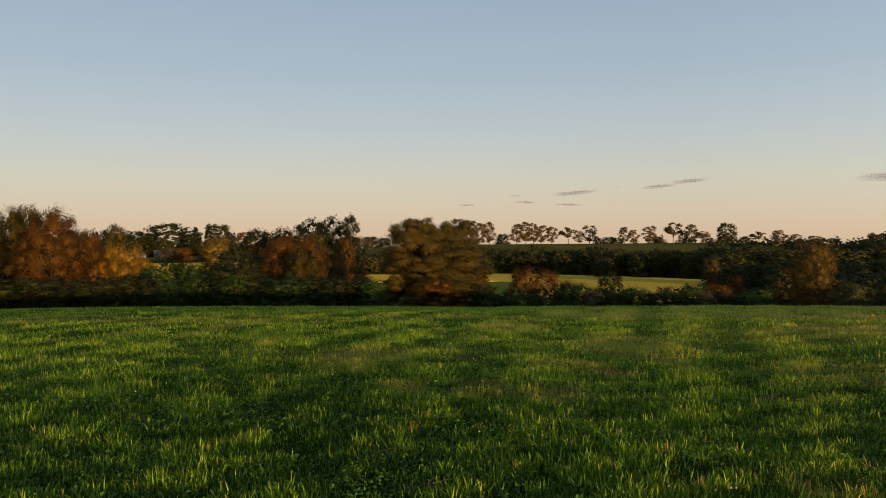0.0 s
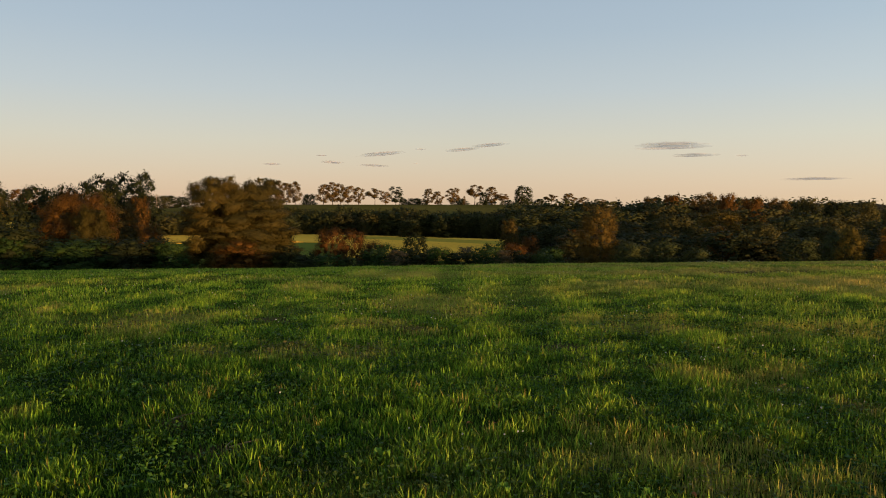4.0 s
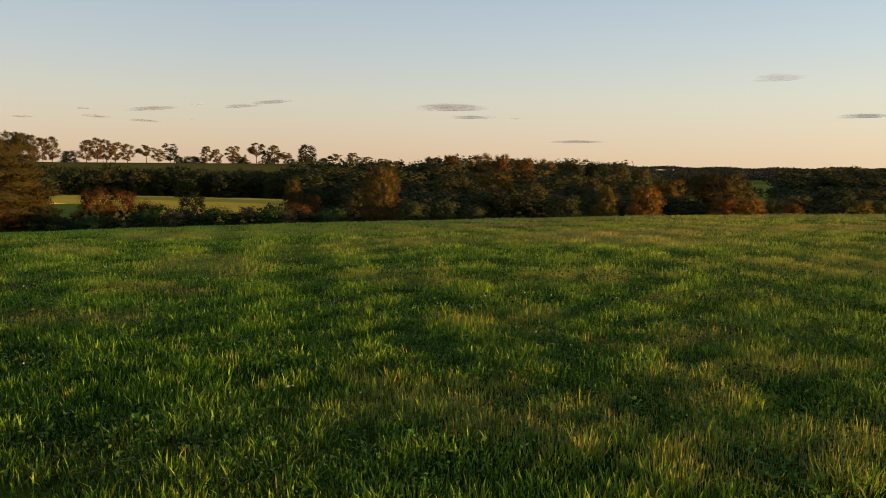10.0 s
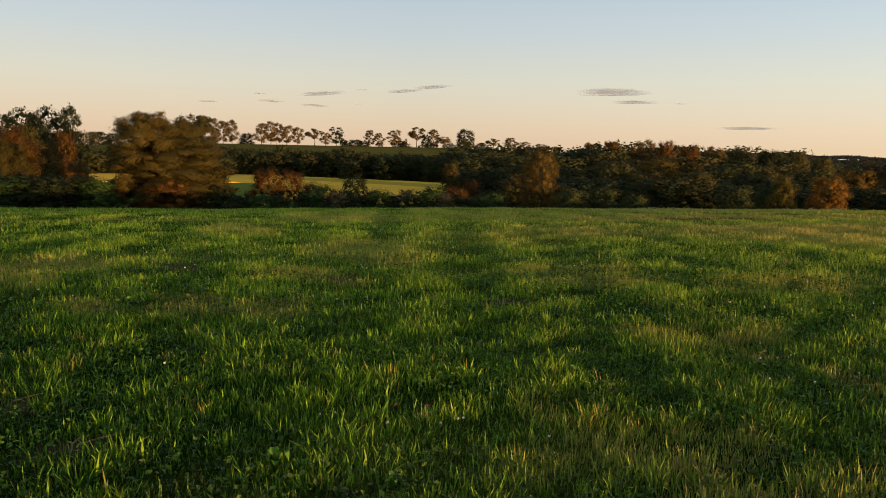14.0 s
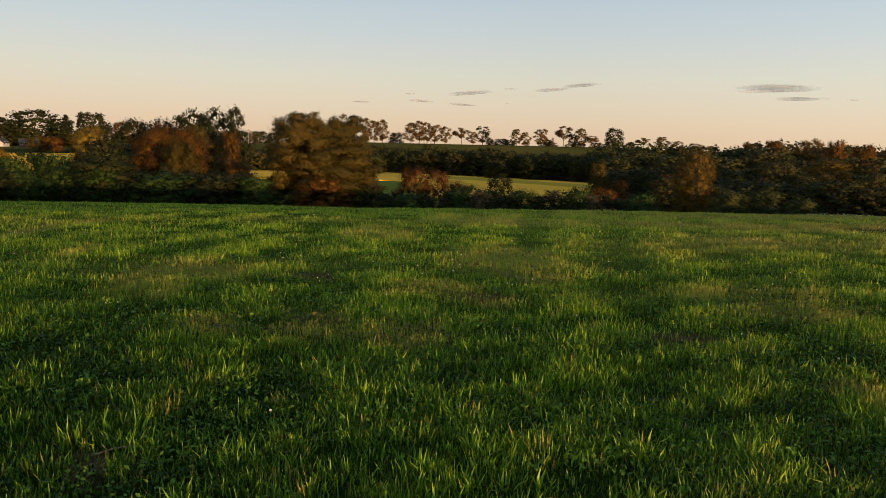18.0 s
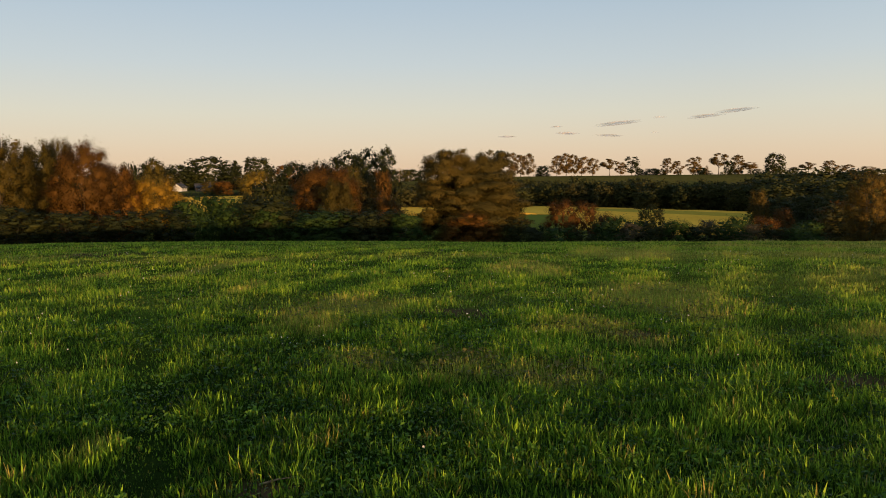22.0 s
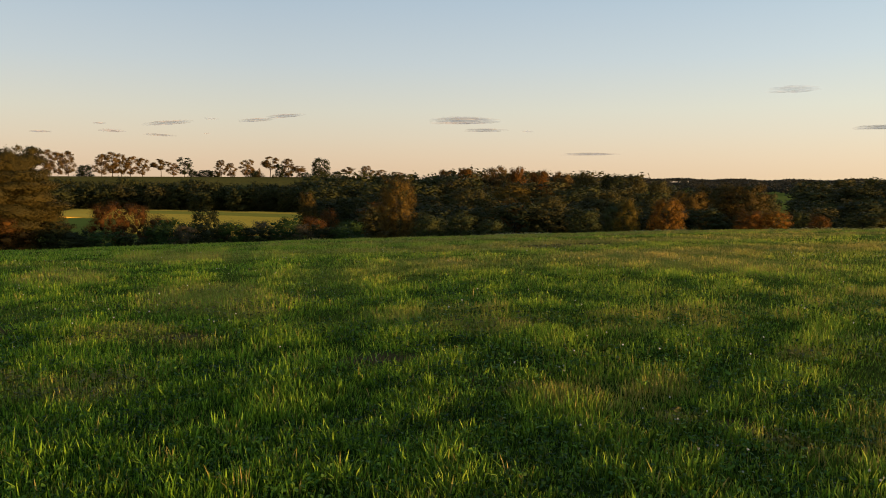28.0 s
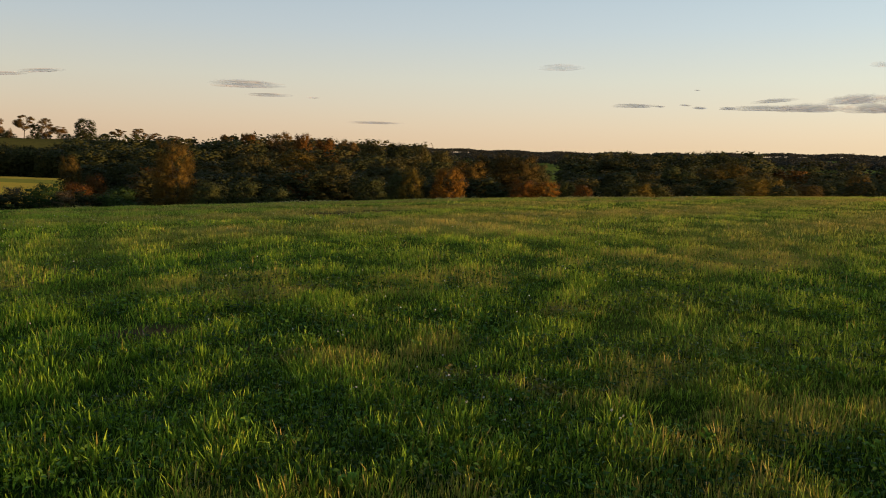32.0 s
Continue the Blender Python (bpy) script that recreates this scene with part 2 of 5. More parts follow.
def land(x, y):
    """Height of the land: a domed hayfield, a valley floor, a ridge beyond and far hills."""
    x, y = np.asarray(x, float), np.asarray(y, float)
    dx, dy = x - HUB_X, y - HUB_Y
    r = np.hypot(dx, dy)
    az = np.degrees(np.arctan2(dx, dy))
    c = np.interp(az, [-180, -90, -30, 0, 14, 30, 44, 74, 120, 180], [4e-4, 4.5e-4, 6.8e-4, 9.9e-4, 9.4e-4, 8.1e-4, 6.3e-4, 2.9e-4, 3e-4, 4e-4])
    dome = -c * r * r
    floor = -8.5
    k = 1.5
    h = np.logaddexp(np.maximum(dome, -60) / k, floor / k) * k - np.logaddexp(0, floor / k) * k
    top = np.interp(az, [-180, -60, -35, -12, -5, 0, 20, 28, 36, 45, 180], [-4, -3, -1, 0, 4, 5.5, 5.0, 3, -3, -8, -8])
    h = h + (top - floor) * smooth(np.interp(az, [-14, -6], [150, 335]), np.interp(az, [-14, -6], [430, 480]), r)
    h = h + (8.5 + 2 * np.sin(az / 5) - np.maximum(top, 0)) * smooth(700, 1500, r) * (r > 0)
    mown, cross = 0.6 * x + 0.8 * y, 0.93 * y - 0.36 * x
    swell = 0.004 * np.sin(x * 0.9 + 1.3 * np.sin(y * 0.35)) * np.sin(y * 1.1 + 0.8) + 0.006 * np.sin(x * 1.9 + y * 2.7) + 0.02 * np.sin(x * 0.23 + 2) * np.sin(y * 0.31)
    swell = swell + 0.005 * np.sin(2.1 * mown + 0.6 * np.sin(cross * 0.3)) + 0.004 * np.sin(0.8 * cross + 1.9 + 0.9 * np.sin(mown * 0.21))
    return h + swell * smooth(0.5, 4, r) * (1 - smooth(300, 600, r))


# patches of dry, straw-coloured grass: x, y, half width, half depth
DRY = [
    (-5.54, 18.91, 0.37, 2.36), (-5.23, 20.97, 0.32, 1.28), (-7.11, 17.23, 0.27, 1.20), (-11.88, 23.90, 0.6, 2.86), (-3.34, 14.81, 0.2, 1.03), (-1.54, 12.10, 0.45, 1.4),
    (-1.17, 10.89, 0.18, 0.8), (0.46, 8.97, 0.4, 0.65), (1.67, 11.02, 0.6, 0.6), (2.21, 10.14, 0.25, 0.35), (3.22, 11.86, 0.45, 0.6), (3.24, 14.30, 0.9, 1.4),
    (1.49, 18.97, 0.9, 2.0), (4.52, 24.36, 1.4, 3.5), (1.06, 8.66, 0.6, 0.45), (-0.46, 9.06, 0.3, 0.4), (-1.61, 6.66, 0.14, 0.28),
    (2.66, 4.45, 0.45, 0.3), (2.6, 3.96, 0.3, 0.2), (2.39, 5.23, 0.15, 0.3), (-1.17, 12.60, 0.6, 0.9), (13.15, 13.66, 1.9, 2.4),
    (6.95, 6.75, 0.35, 0.2), (3.05, 4.52, 0.2, 0.3), (5.2, 9.5, 0.8, 0.5), (4.44, 5.94, 0.12, 0.15), (4.66, 5.27, 0.15, 0.25), (8.75, 17.3, 0.8, 1.4),
    (13.98, 16.60, 2.4, 1.7), (3.94, 6.96, 0.25, 0.15), (3.08, 13.21, 1.0, 1.5), (12.2, 7.1, 1.4, 0.6), (5.37, 4.14, 0.22, 0.12), (4.95, 4.33, 0.18, 0.1), (5.87, 3.73, 0.3, 0.12),
]
# wider stretches where dry stalks stand thinly among the green
THIN = [
    (3.45, 3.72, 1.1, 0.5), (3.95, 2.8, 0.9, 0.35), (2.6, 4.55, 0.6, 0.4), (3.2, 3.0, 0.5, 0.35), (4.6, 6.6, 0.6, 0.4), (5.35, 5.0, 0.7, 0.3),
    (5.3, 10.5, 0.9, 0.6), (7.5, 8.8, 1.3, 0.7), (4.9, 4.0, 1.0, 0.35), (11.5, 8.0, 1.8, 1.2),
]
BARE = [
    (0.18, 12.07, 0.55, 0.35), (3.46, 8.5, 0.4, 0.25), (-0.44, 6.14, 0.25, 0.12), (-10.99, 24.76, 1.3, 1.6), (-0.02, 5.3, 0.25, 0.14), (3.99, 7.52, 0.3, 0.14),
    (4.7, 5.65, 0.15, 0.15), (15.5, 21.47, 2.4, 1.0), (2.1, 10.6, 0.3, 0.15),
]


WHEEL = [(-9.9, 24.9), (-6.16, 17.2), (-4.0, 12.5), (-2.5, 9.3), (-1.56, 7.2), (-0.84, 5.7), (-0.4, 4.9), (0.2, 4.1)]


def track(x, y):
    """1 along an old wheel rut through the sward, 0 away from it."""
    best = np.full_like(x, 9.0)
    for (ax, ay), (bx, by) in zip(WHEEL, WHEEL[1:]):
        k = np.clip(((x - ax) * (bx - ax) + (y - ay) * (by - ay)) / ((bx - ax) ** 2 + (by - ay) ** 2), 0, 1)
        best = np.minimum(best, np.hypot(x - ax - k * (bx - ax), y - ay - k * (by - ay)))
    return 1 - smooth(0.06, 0.22, best + 0.05 * np.sin(x * 7) * np.sin(y * 5))


def lush(x, y):
    """The swath east of the rut, darker and greener than the yellower one west of it: 1 to -1."""
    d = x - np.interp(y, [q[1] for q in reversed(WHEEL)], [q[0] for q in reversed(WHEEL)])
    inside = smooth(3.5, 5, y) * (1 - smooth(9, 18, y))
    return inside * (smooth(-0.1, 0.25, d) * (1 - smooth(1.2, 2.8, d)) - 0.35 * smooth(-2.6, -1.2, d) * (1 - smooth(-0.4, 0.0, d)))


def spots(x, y, patches):
    """1 inside the patches, falling to 0 over their ragged rims."""
    wob = 0.35 * np.sin(x * 5.1 + 2 * np.sin(y * 3.3)) * np.sin(y * 4.3 + 1)
    best = np.zeros_like(x)
    for px, py, a, b in patches:
        d = np.hypot((x - px) / a, (y - py) / b) + wob
        best = np.maximum(best, 1 - smooth(0.5, 1.4, d))
    return best


def drift(x, y):
    """Slow drifts of sward: 0 lush, 1 thin and yellowing, lying in long swaths."""
    u, v = x * 0.93 + y * 0.36, y * 0.93 - x * 0.36
    f = np.sin(v * 0.62 + 1.1 * np.sin(u * 0.21)) + 0.7 * np.sin(v * 1.37 + 0.6 * u * 0.3 + 2) + 0.6 * np.sin(u * 0.8 + 1.7 * np.sin(v * 0.9))
    return smooth(0.2, 2.0, f)


def parched(x, y):
    """The western brow of the field, thinner and yellower than the rest."""
    r, az = np.hypot(x - HUB_X, y - HUB_Y), np.degrees(np.arctan2(x - HUB_X, y - HUB_Y))
    return (0.2 + 0.85 * smooth(0, 30, az)) * smooth(8, 24, r) * (0.6 + 0.4 * np.sin(y * 0.9 + 0.5 * np.sin(x * 0.6)))


def link_mesh(name, verts, faces, mats, smooth_faces=False):
    me = bpy.data.meshes.new(name)
    me.from_pydata(verts, [], faces)
    for m in mats:
        me.materials.append(m)
    if smooth_faces:
        me.shade_smooth()
    return me


def part(name, me, parent=None, label="", m=None):
    ob = new(name, me)
    ob.parent = parent
    if m is not None:
        ob.matrix_basis = m
    return tagged(ob, label)


def crop_edge(az):
    """Distance of the far edge of the ripe crop, where the tree belt begins."""
    return 332 - 4.9 * max(0.0, az - 3)


def make_ground():
    rings = np.concatenate([[0.0], np.linspace(0.6, 30, 74), np.geomspace(30.6, 4600, 230)])
    seg = 240
    ang = np.arange(seg) * 2 * math.pi / seg
    rr, aa = np.meshgrid(rings[1:], ang, indexing="ij")
    x, y = HUB_X + rr * np.sin(aa), HUB_Y + rr * np.cos(aa)
    z = land(x, y)
    verts = np.vstack([[HUB_X, HUB_Y, float(land(HUB_X, HUB_Y))], np.stack([x, y, z], -1).reshape(-1, 3)])
    faces, idx = [], []
    n = len(rings) - 1
    for j in range(seg):
        faces.append((0, 1 + (j + 1) % seg, 1 + j))
        idx.append(0)
    for i in range(n - 1):
        rm = (rings[i + 1] + rings[i + 2]) / 2
        for j in range(seg):
            k = (j + 1) % seg
            faces.append((1 + i * seg + j, 1 + i * seg + k, 1 + (i + 1) * seg + k, 1 + (i + 1) * seg + j))
            az = (j + 0.5) * 360 / seg
            az = az - 360 if az > 180 else az
            m = 0
            if rm > 115:
                m = 3
                if -26 < az < 19.5:
                    m = 2 if rm < crop_edge(az) else 4 if rm > 372 else 3
                elif 50 < az < 57 and rm > 140:
                    m = 2
                elif rm > 600:
                    m = 2 if rm < 1150 else 3
            idx.append(m)
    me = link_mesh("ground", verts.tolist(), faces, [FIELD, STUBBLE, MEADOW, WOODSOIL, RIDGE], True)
    me.polygons.foreach_set("material_index", idx)
    vx, vy = verts[:, 0], verts[:, 1]
    at = me.attributes.new("dry", "FLOAT", "POINT")
    at.data.foreach_set("value", np.clip(spots(vx, vy, DRY) * 0.8 * smooth(5, 14, np.hypot(vx - HUB_X, vy - HUB_Y)) + 0.3 * drift(vx, vy) + 0.8 * parched(vx, vy), 0, 1).astype(np.float32))
    at = me.attributes.new("bare", "FLOAT", "POINT")
    at.data.foreach_set("value", spots(vx, vy, BARE).astype(np.float32))
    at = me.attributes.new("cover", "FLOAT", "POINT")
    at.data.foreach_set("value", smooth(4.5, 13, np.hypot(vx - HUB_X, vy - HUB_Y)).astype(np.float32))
    tagged(new("ground", me), "rolling farmland with a mown hayfield above a wooded valley", "ground", kind="structure")


make_ground()


def crop_strip(name, az0, az1, near, far, mat, label):
    """A strip of standing crop between two lines set back from the field's far edge."""
    v, f = [], []
    n, m = 48, max(3, int((far - near) / 6))
    for i in range(n + 1):
        az = az0 + (az1 - az0) * i / n
        for j in range(m + 1):
            r = max(150.0, crop_edge(az) - far + (far - near) * j / m)
            x, y = HUB_X + r * math.sin(radians(az)), HUB_Y + r * math.cos(radians(az))
            z = float(land(x, y))
            v += [(x, y, z - 0.3), (x, y, z + 0.22)]
    w = 2 * (m + 1)
    for i in range(n):
        k = w * i
        for j in range(m):
            f.append((k + 2 * j + 1, k + 2 * j + 3, k + 2 * j + 3 + w, k + 2 * j + 1 + w))
        f += [(k, k + 1, k + 1 + w, k + w), (k + 2 * m, k + 2 * m + w, k + 2 * m + 1 + w, k + 2 * m + 1)]
    tagged(new(name, link_mesh(name, v, f, [mat])), label, "field", kind="structure")


crop_strip("crop_field", 6, 19.5, 0.3, 16, STUBBLE, "strip of ripe golden crop along the tree belt")
crop_strip("crop_field", -26, 6, 0.3, 84, STUBBLE, "ripe golden crop on the valley floor")
crop_strip("crop_field", 6, 19.5, 16.4, 41.6, HALF_RIPE, "strip of half-ripe green-gold crop")
crop_strip("crop_field", 6, 19.5, 42, 150, STUBBLE, "ripe golden crop on the valley floor")


# ---- trees and shrubs ----
def tube(points, radii, sides=6):
    """A tapered tube along points."""
    v, f = [], []
    for i, p in enumerate(points):
        a = Vector(points[min(i + 1, len(points) - 1)]) - Vector(points[max(i - 1, 0)])
        q = a.to_track_quat("Z", "Y")
        for s in range(sides):
            t = 2 * math.pi * s / sides
            v.append(tuple(Vector(p) + q @ Vector((math.cos(t) * radii[i], math.sin(t) * radii[i], 0))))
    for i in range(len(points) - 1):
        for s in range(sides):
            k = (s + 1) % sides
            f.append((i * sides + s, i * sides + k, (i + 1) * sides + k, (i + 1) * sides + s))
    f.append(tuple(range((len(points) - 1) * sides, len(points) * sides)))
    return v, f


SHAPES = {  # crown's foot, profile of its radius over the crown's height, clumps, clump size, flatness
    "round": (0.03, [0.82, 0.96, 1.0, 1.0, 0.95, 0.83, 0.56], 130, 0.25, 0.72),
    "feather": (0.0, [0.95, 1.0, 1.0, 0.95, 0.86, 0.7, 0.46], 150, 0.22, 0.42),
    "column": (0.0, [0.85, 0.96, 1.0, 1.0, 0.97, 0.9, 0.64], 110, 0.25, 0.85),
    "open": (0.17, [0.4, 0.8, 1.0, 1.0, 0.95, 0.85, 0.55], 30, 0.29, 0.5),
    "umbrella": (0.47, [0.5, 0.85, 1.0, 1.0, 1.0, 0.9, 0.75], 17, 0.33, 0.42),
    "conifer": (0.06, [1.0, 0.9, 0.75, 0.6, 0.45, 0.28, 0.08], 44, 0.17, 0.45),
    "bush": (-0.05, [0.9, 1.0, 1.0, 0.97, 0.9, 0.76, 0.52], 90, 0.33, 0.75),
    "wispy": (0.0, [0.8, 1.0, 1.0, 0.9, 0.8, 0.6, 0.4], 60, 0.2, 0.8),
}
LACY = ("open", "umbrella", "wispy")


def ball(level):
    """The corners and faces of a small ball, the body of one clump of twigs."""
    bm = bmesh.new()
    bmesh.ops.create_icosphere(bm, subdivisions=level, radius=1.0)
    co, fa = np.array([v.co[:] for v in bm.verts]), np.array([[v.index for v in f.verts] for f in bm.faces])
    bm.free()
    return co, fa


BALLS = {1: ball(1), 2: ball(2)}
FULL_H, FULL_W = 10.0, 8.0


def build_plant(name, shape, leaf, count, size, seed, level=2):
    """One plant, 10 m high and 8 m wide, with its trunk, limbs and crown."""
    g = np.random.default_rng(seed)
    foot, profile, clumps, cr, flat = SHAPES[shape]
    root = new(name) if name else None
    woody = shape not in ("bush", "wispy")
    lacy = shape in LACY
    lean = g.normal(0, 0.25, 2)
    centres = []
    for i in range(clumps):
        u = (i + g.random()) / clumps
        r = np.interp(u, np.linspace(0, 1, 7), profile) * FULL_W / 2
        r *= 0.25 + 0.75 * g.random() ** (0.8 if lacy else 0.55)
        a = i * 2.4 + g.normal(0, 0.5)
        centres.append((math.cos(a) * r + lean[0] * u, math.sin(a) * r + lean[1] * u, FULL_H * (foot + (0.95 - foot) * u * (0.94 + 0.08 * g.random()))))
    centres = np.array(centres)
    rad = cr * FULL_W / 2 * (0.65 + 0.8 * g.random(clumps))
    squash = np.array([1, 1, flat])
    out = centres - np.array([0, 0, FULL_H * 0.45])
    out[:, 2] *= 0.5
    out /= np.linalg.norm(out, axis=1)[:, None] + 1e-6
    # leaves clothe each clump, and a part of them runs out along sprays
    sprays = 12 if lacy else 6
    sd = g.normal(size=(clumps, sprays, 3)) + np.array([0, 0, 0.12]) + 0.8 * out[:, None]
    sd /= np.linalg.norm(sd, axis=2)[:, :, None]
    n = count
    own = g.choice(clumps, size=n, p=rad ** 2 / (rad ** 2).sum())
    d = g.normal(size=(n, 3)) + 0.55 * out[own]
    d /= np.linalg.norm(d, axis=1)[:, None]
    far = 0.4 + 0.68 * g.random(n) ** 0.7
    on_spray = g.random(n) < (0.5 if lacy else 0.3)
    ds = sd[own, g.integers(sprays, size=n)] + g.normal(size=(n, 3)) * 0.16
    d = np.where(on_spray[:, None], ds, d)
    far = np.where(on_spray, 0.4 + 0.85 * g.random(n), far)
    p = centres[own] + d * squash * (rad[own] * far)[:, None]
    nrm = d + g.normal(size=(n, 3)) * np.where(on_spray, 0.7, 0.55)[:, None] + np.array([0, 0, 0.2])
    nrm /= np.linalg.norm(nrm, axis=1)[:, None]
    # twiggy bodies of the clumps
    bv, bf = BALLS[level]
    bulk = (0.3 if lacy or shape == "feather" else 0.36) * rad
    body = centres[:, None] + bv[None] * squash * bulk[:, None, None] * (0.6 + 0.8 * g.random((clumps, len(bv), 1)))
    # fill the plant's full height and width
    wide = FULL_W / 2 / np.percentile(np.hypot(p[:, 0], p[:, 1]), 97)
    tall = FULL_H * (1 - foot) / (np.percentile(p[:, 2], 99.6) - FULL_H * foot)
    for q in (p, body, centres):
        q[..., :2] *= wide
        q[..., 2] = np.maximum(FULL_H * foot + (q[..., 2] - FULL_H * foot) * tall, 0.1)
    t1 = np.cross(nrm, g.normal(size=(n, 3)))
    t1 /= np.linalg.norm(t1, axis=1)[:, None]
    t2 = np.cross(nrm, t1)
    s = size * (0.55 + 0.9 * g.random(n))[:, None]
    leaves = np.stack([p - t1 * s, p + t1 * s * 0.5 - t2 * s * 0.6 + nrm * s * 0.2, p + t1 * s * 0.5 + t2 * s * 0.6], 1).reshape(-1, 3)
    tris = (bf[None] + (np.arange(clumps) * len(bv))[:, None, None]).reshape(-1, 3)
    # leaves and twigs turn outwards on their clump and on the crown
    facing = np.concatenate([np.repeat(d + 0.6 * out[own] + g.normal(size=(n, 3)) * 0.14, 3, 0), (bv[None] + 0.6 * out[:, None]).reshape(-1, 3)])
    facing /= np.linalg.norm(facing, axis=1)[:, None] + 1e-9
    body = body.reshape(-1, 3)
    if name == "":
        return leaves, body, tris, facing
    me = leaf_sheets("crown", leaves, leaf, body, tris, facing)
    part("crown", me, root)
    # trunk and limbs
    if woody:
        top = FULL_H * (0.85 if shape in ("conifer", "column") else 0.62)
        pts = [(lean[0] * k * 0.6 + 0.1 * math.sin(3 * k + seed), lean[1] * k * 0.6, top * k - 0.3 * (k == 0)) for k in (0, 0.12, 0.3, 0.55, 0.8, 1)]
        rads = [0.2, 0.15, 0.13, 0.1, 0.06, 0.03]
        v, f = tube(pts, rads, 7)
        part("trunk", link_mesh("trunk", v, f, [BARK], True), root)
        picks = range(0, clumps, 1 if shape in ("open", "umbrella") else clumps // 6)
        stem = lambda k: Vector(np.array([np.interp(k, (0, 0.12, 0.3, 0.55, 0.8, 1), [q[i] for q in pts]) for i in range(3)]))
    else:
        picks = range(0, clumps, 7)
        stem = lambda k: Vector((0, 0, -0.2))
    for i in picks:
        e = Vector(centres[i])
        b = stem(min(0.95, max(0.25, (e.z - 2.2) / (FULL_H * 0.62))))
        e = b.lerp(e, 0.8)
        m = b.lerp(e, 0.5) + Vector((0, 0, -0.25))
        v, f = tube([b, m, e], [0.09, 0.06, 0.025] if shape in ("open", "umbrella") else [0.08, 0.05, 0.015], 5)
        part("limb" if woody else "stem", link_mesh("limb", v, f, [BARK], True), root)
    return root


def leaf_sheets(name, leaves, leaf, body, tris, facing):
    """One mesh of three-cornered leaves over the twiggy bodies of their clumps."""
    n, m = len(leaves) // 3, len(tris)
    me = bpy.data.meshes.new(name)
    me.vertices.add(3 * n + len(body))
    me.vertices.foreach_set("co", np.concatenate([leaves, body]).ravel())
    me.loops.add(3 * (n + m))
    me.loops.foreach_set("vertex_index", np.concatenate([np.arange(3 * n), tris.ravel() + 3 * n]))
    me.polygons.add(n + m)
    me.polygons.foreach_set("loop_start", np.arange(0, 3 * (n + m), 3))
    me.update(calc_edges=True)
    me.polygons.foreach_set("use_smooth", np.ones(n + m, bool))
    me.normals_split_custom_set_from_vertices(facing.tolist())
    me.materials.append(LEAF[leaf])
    return me


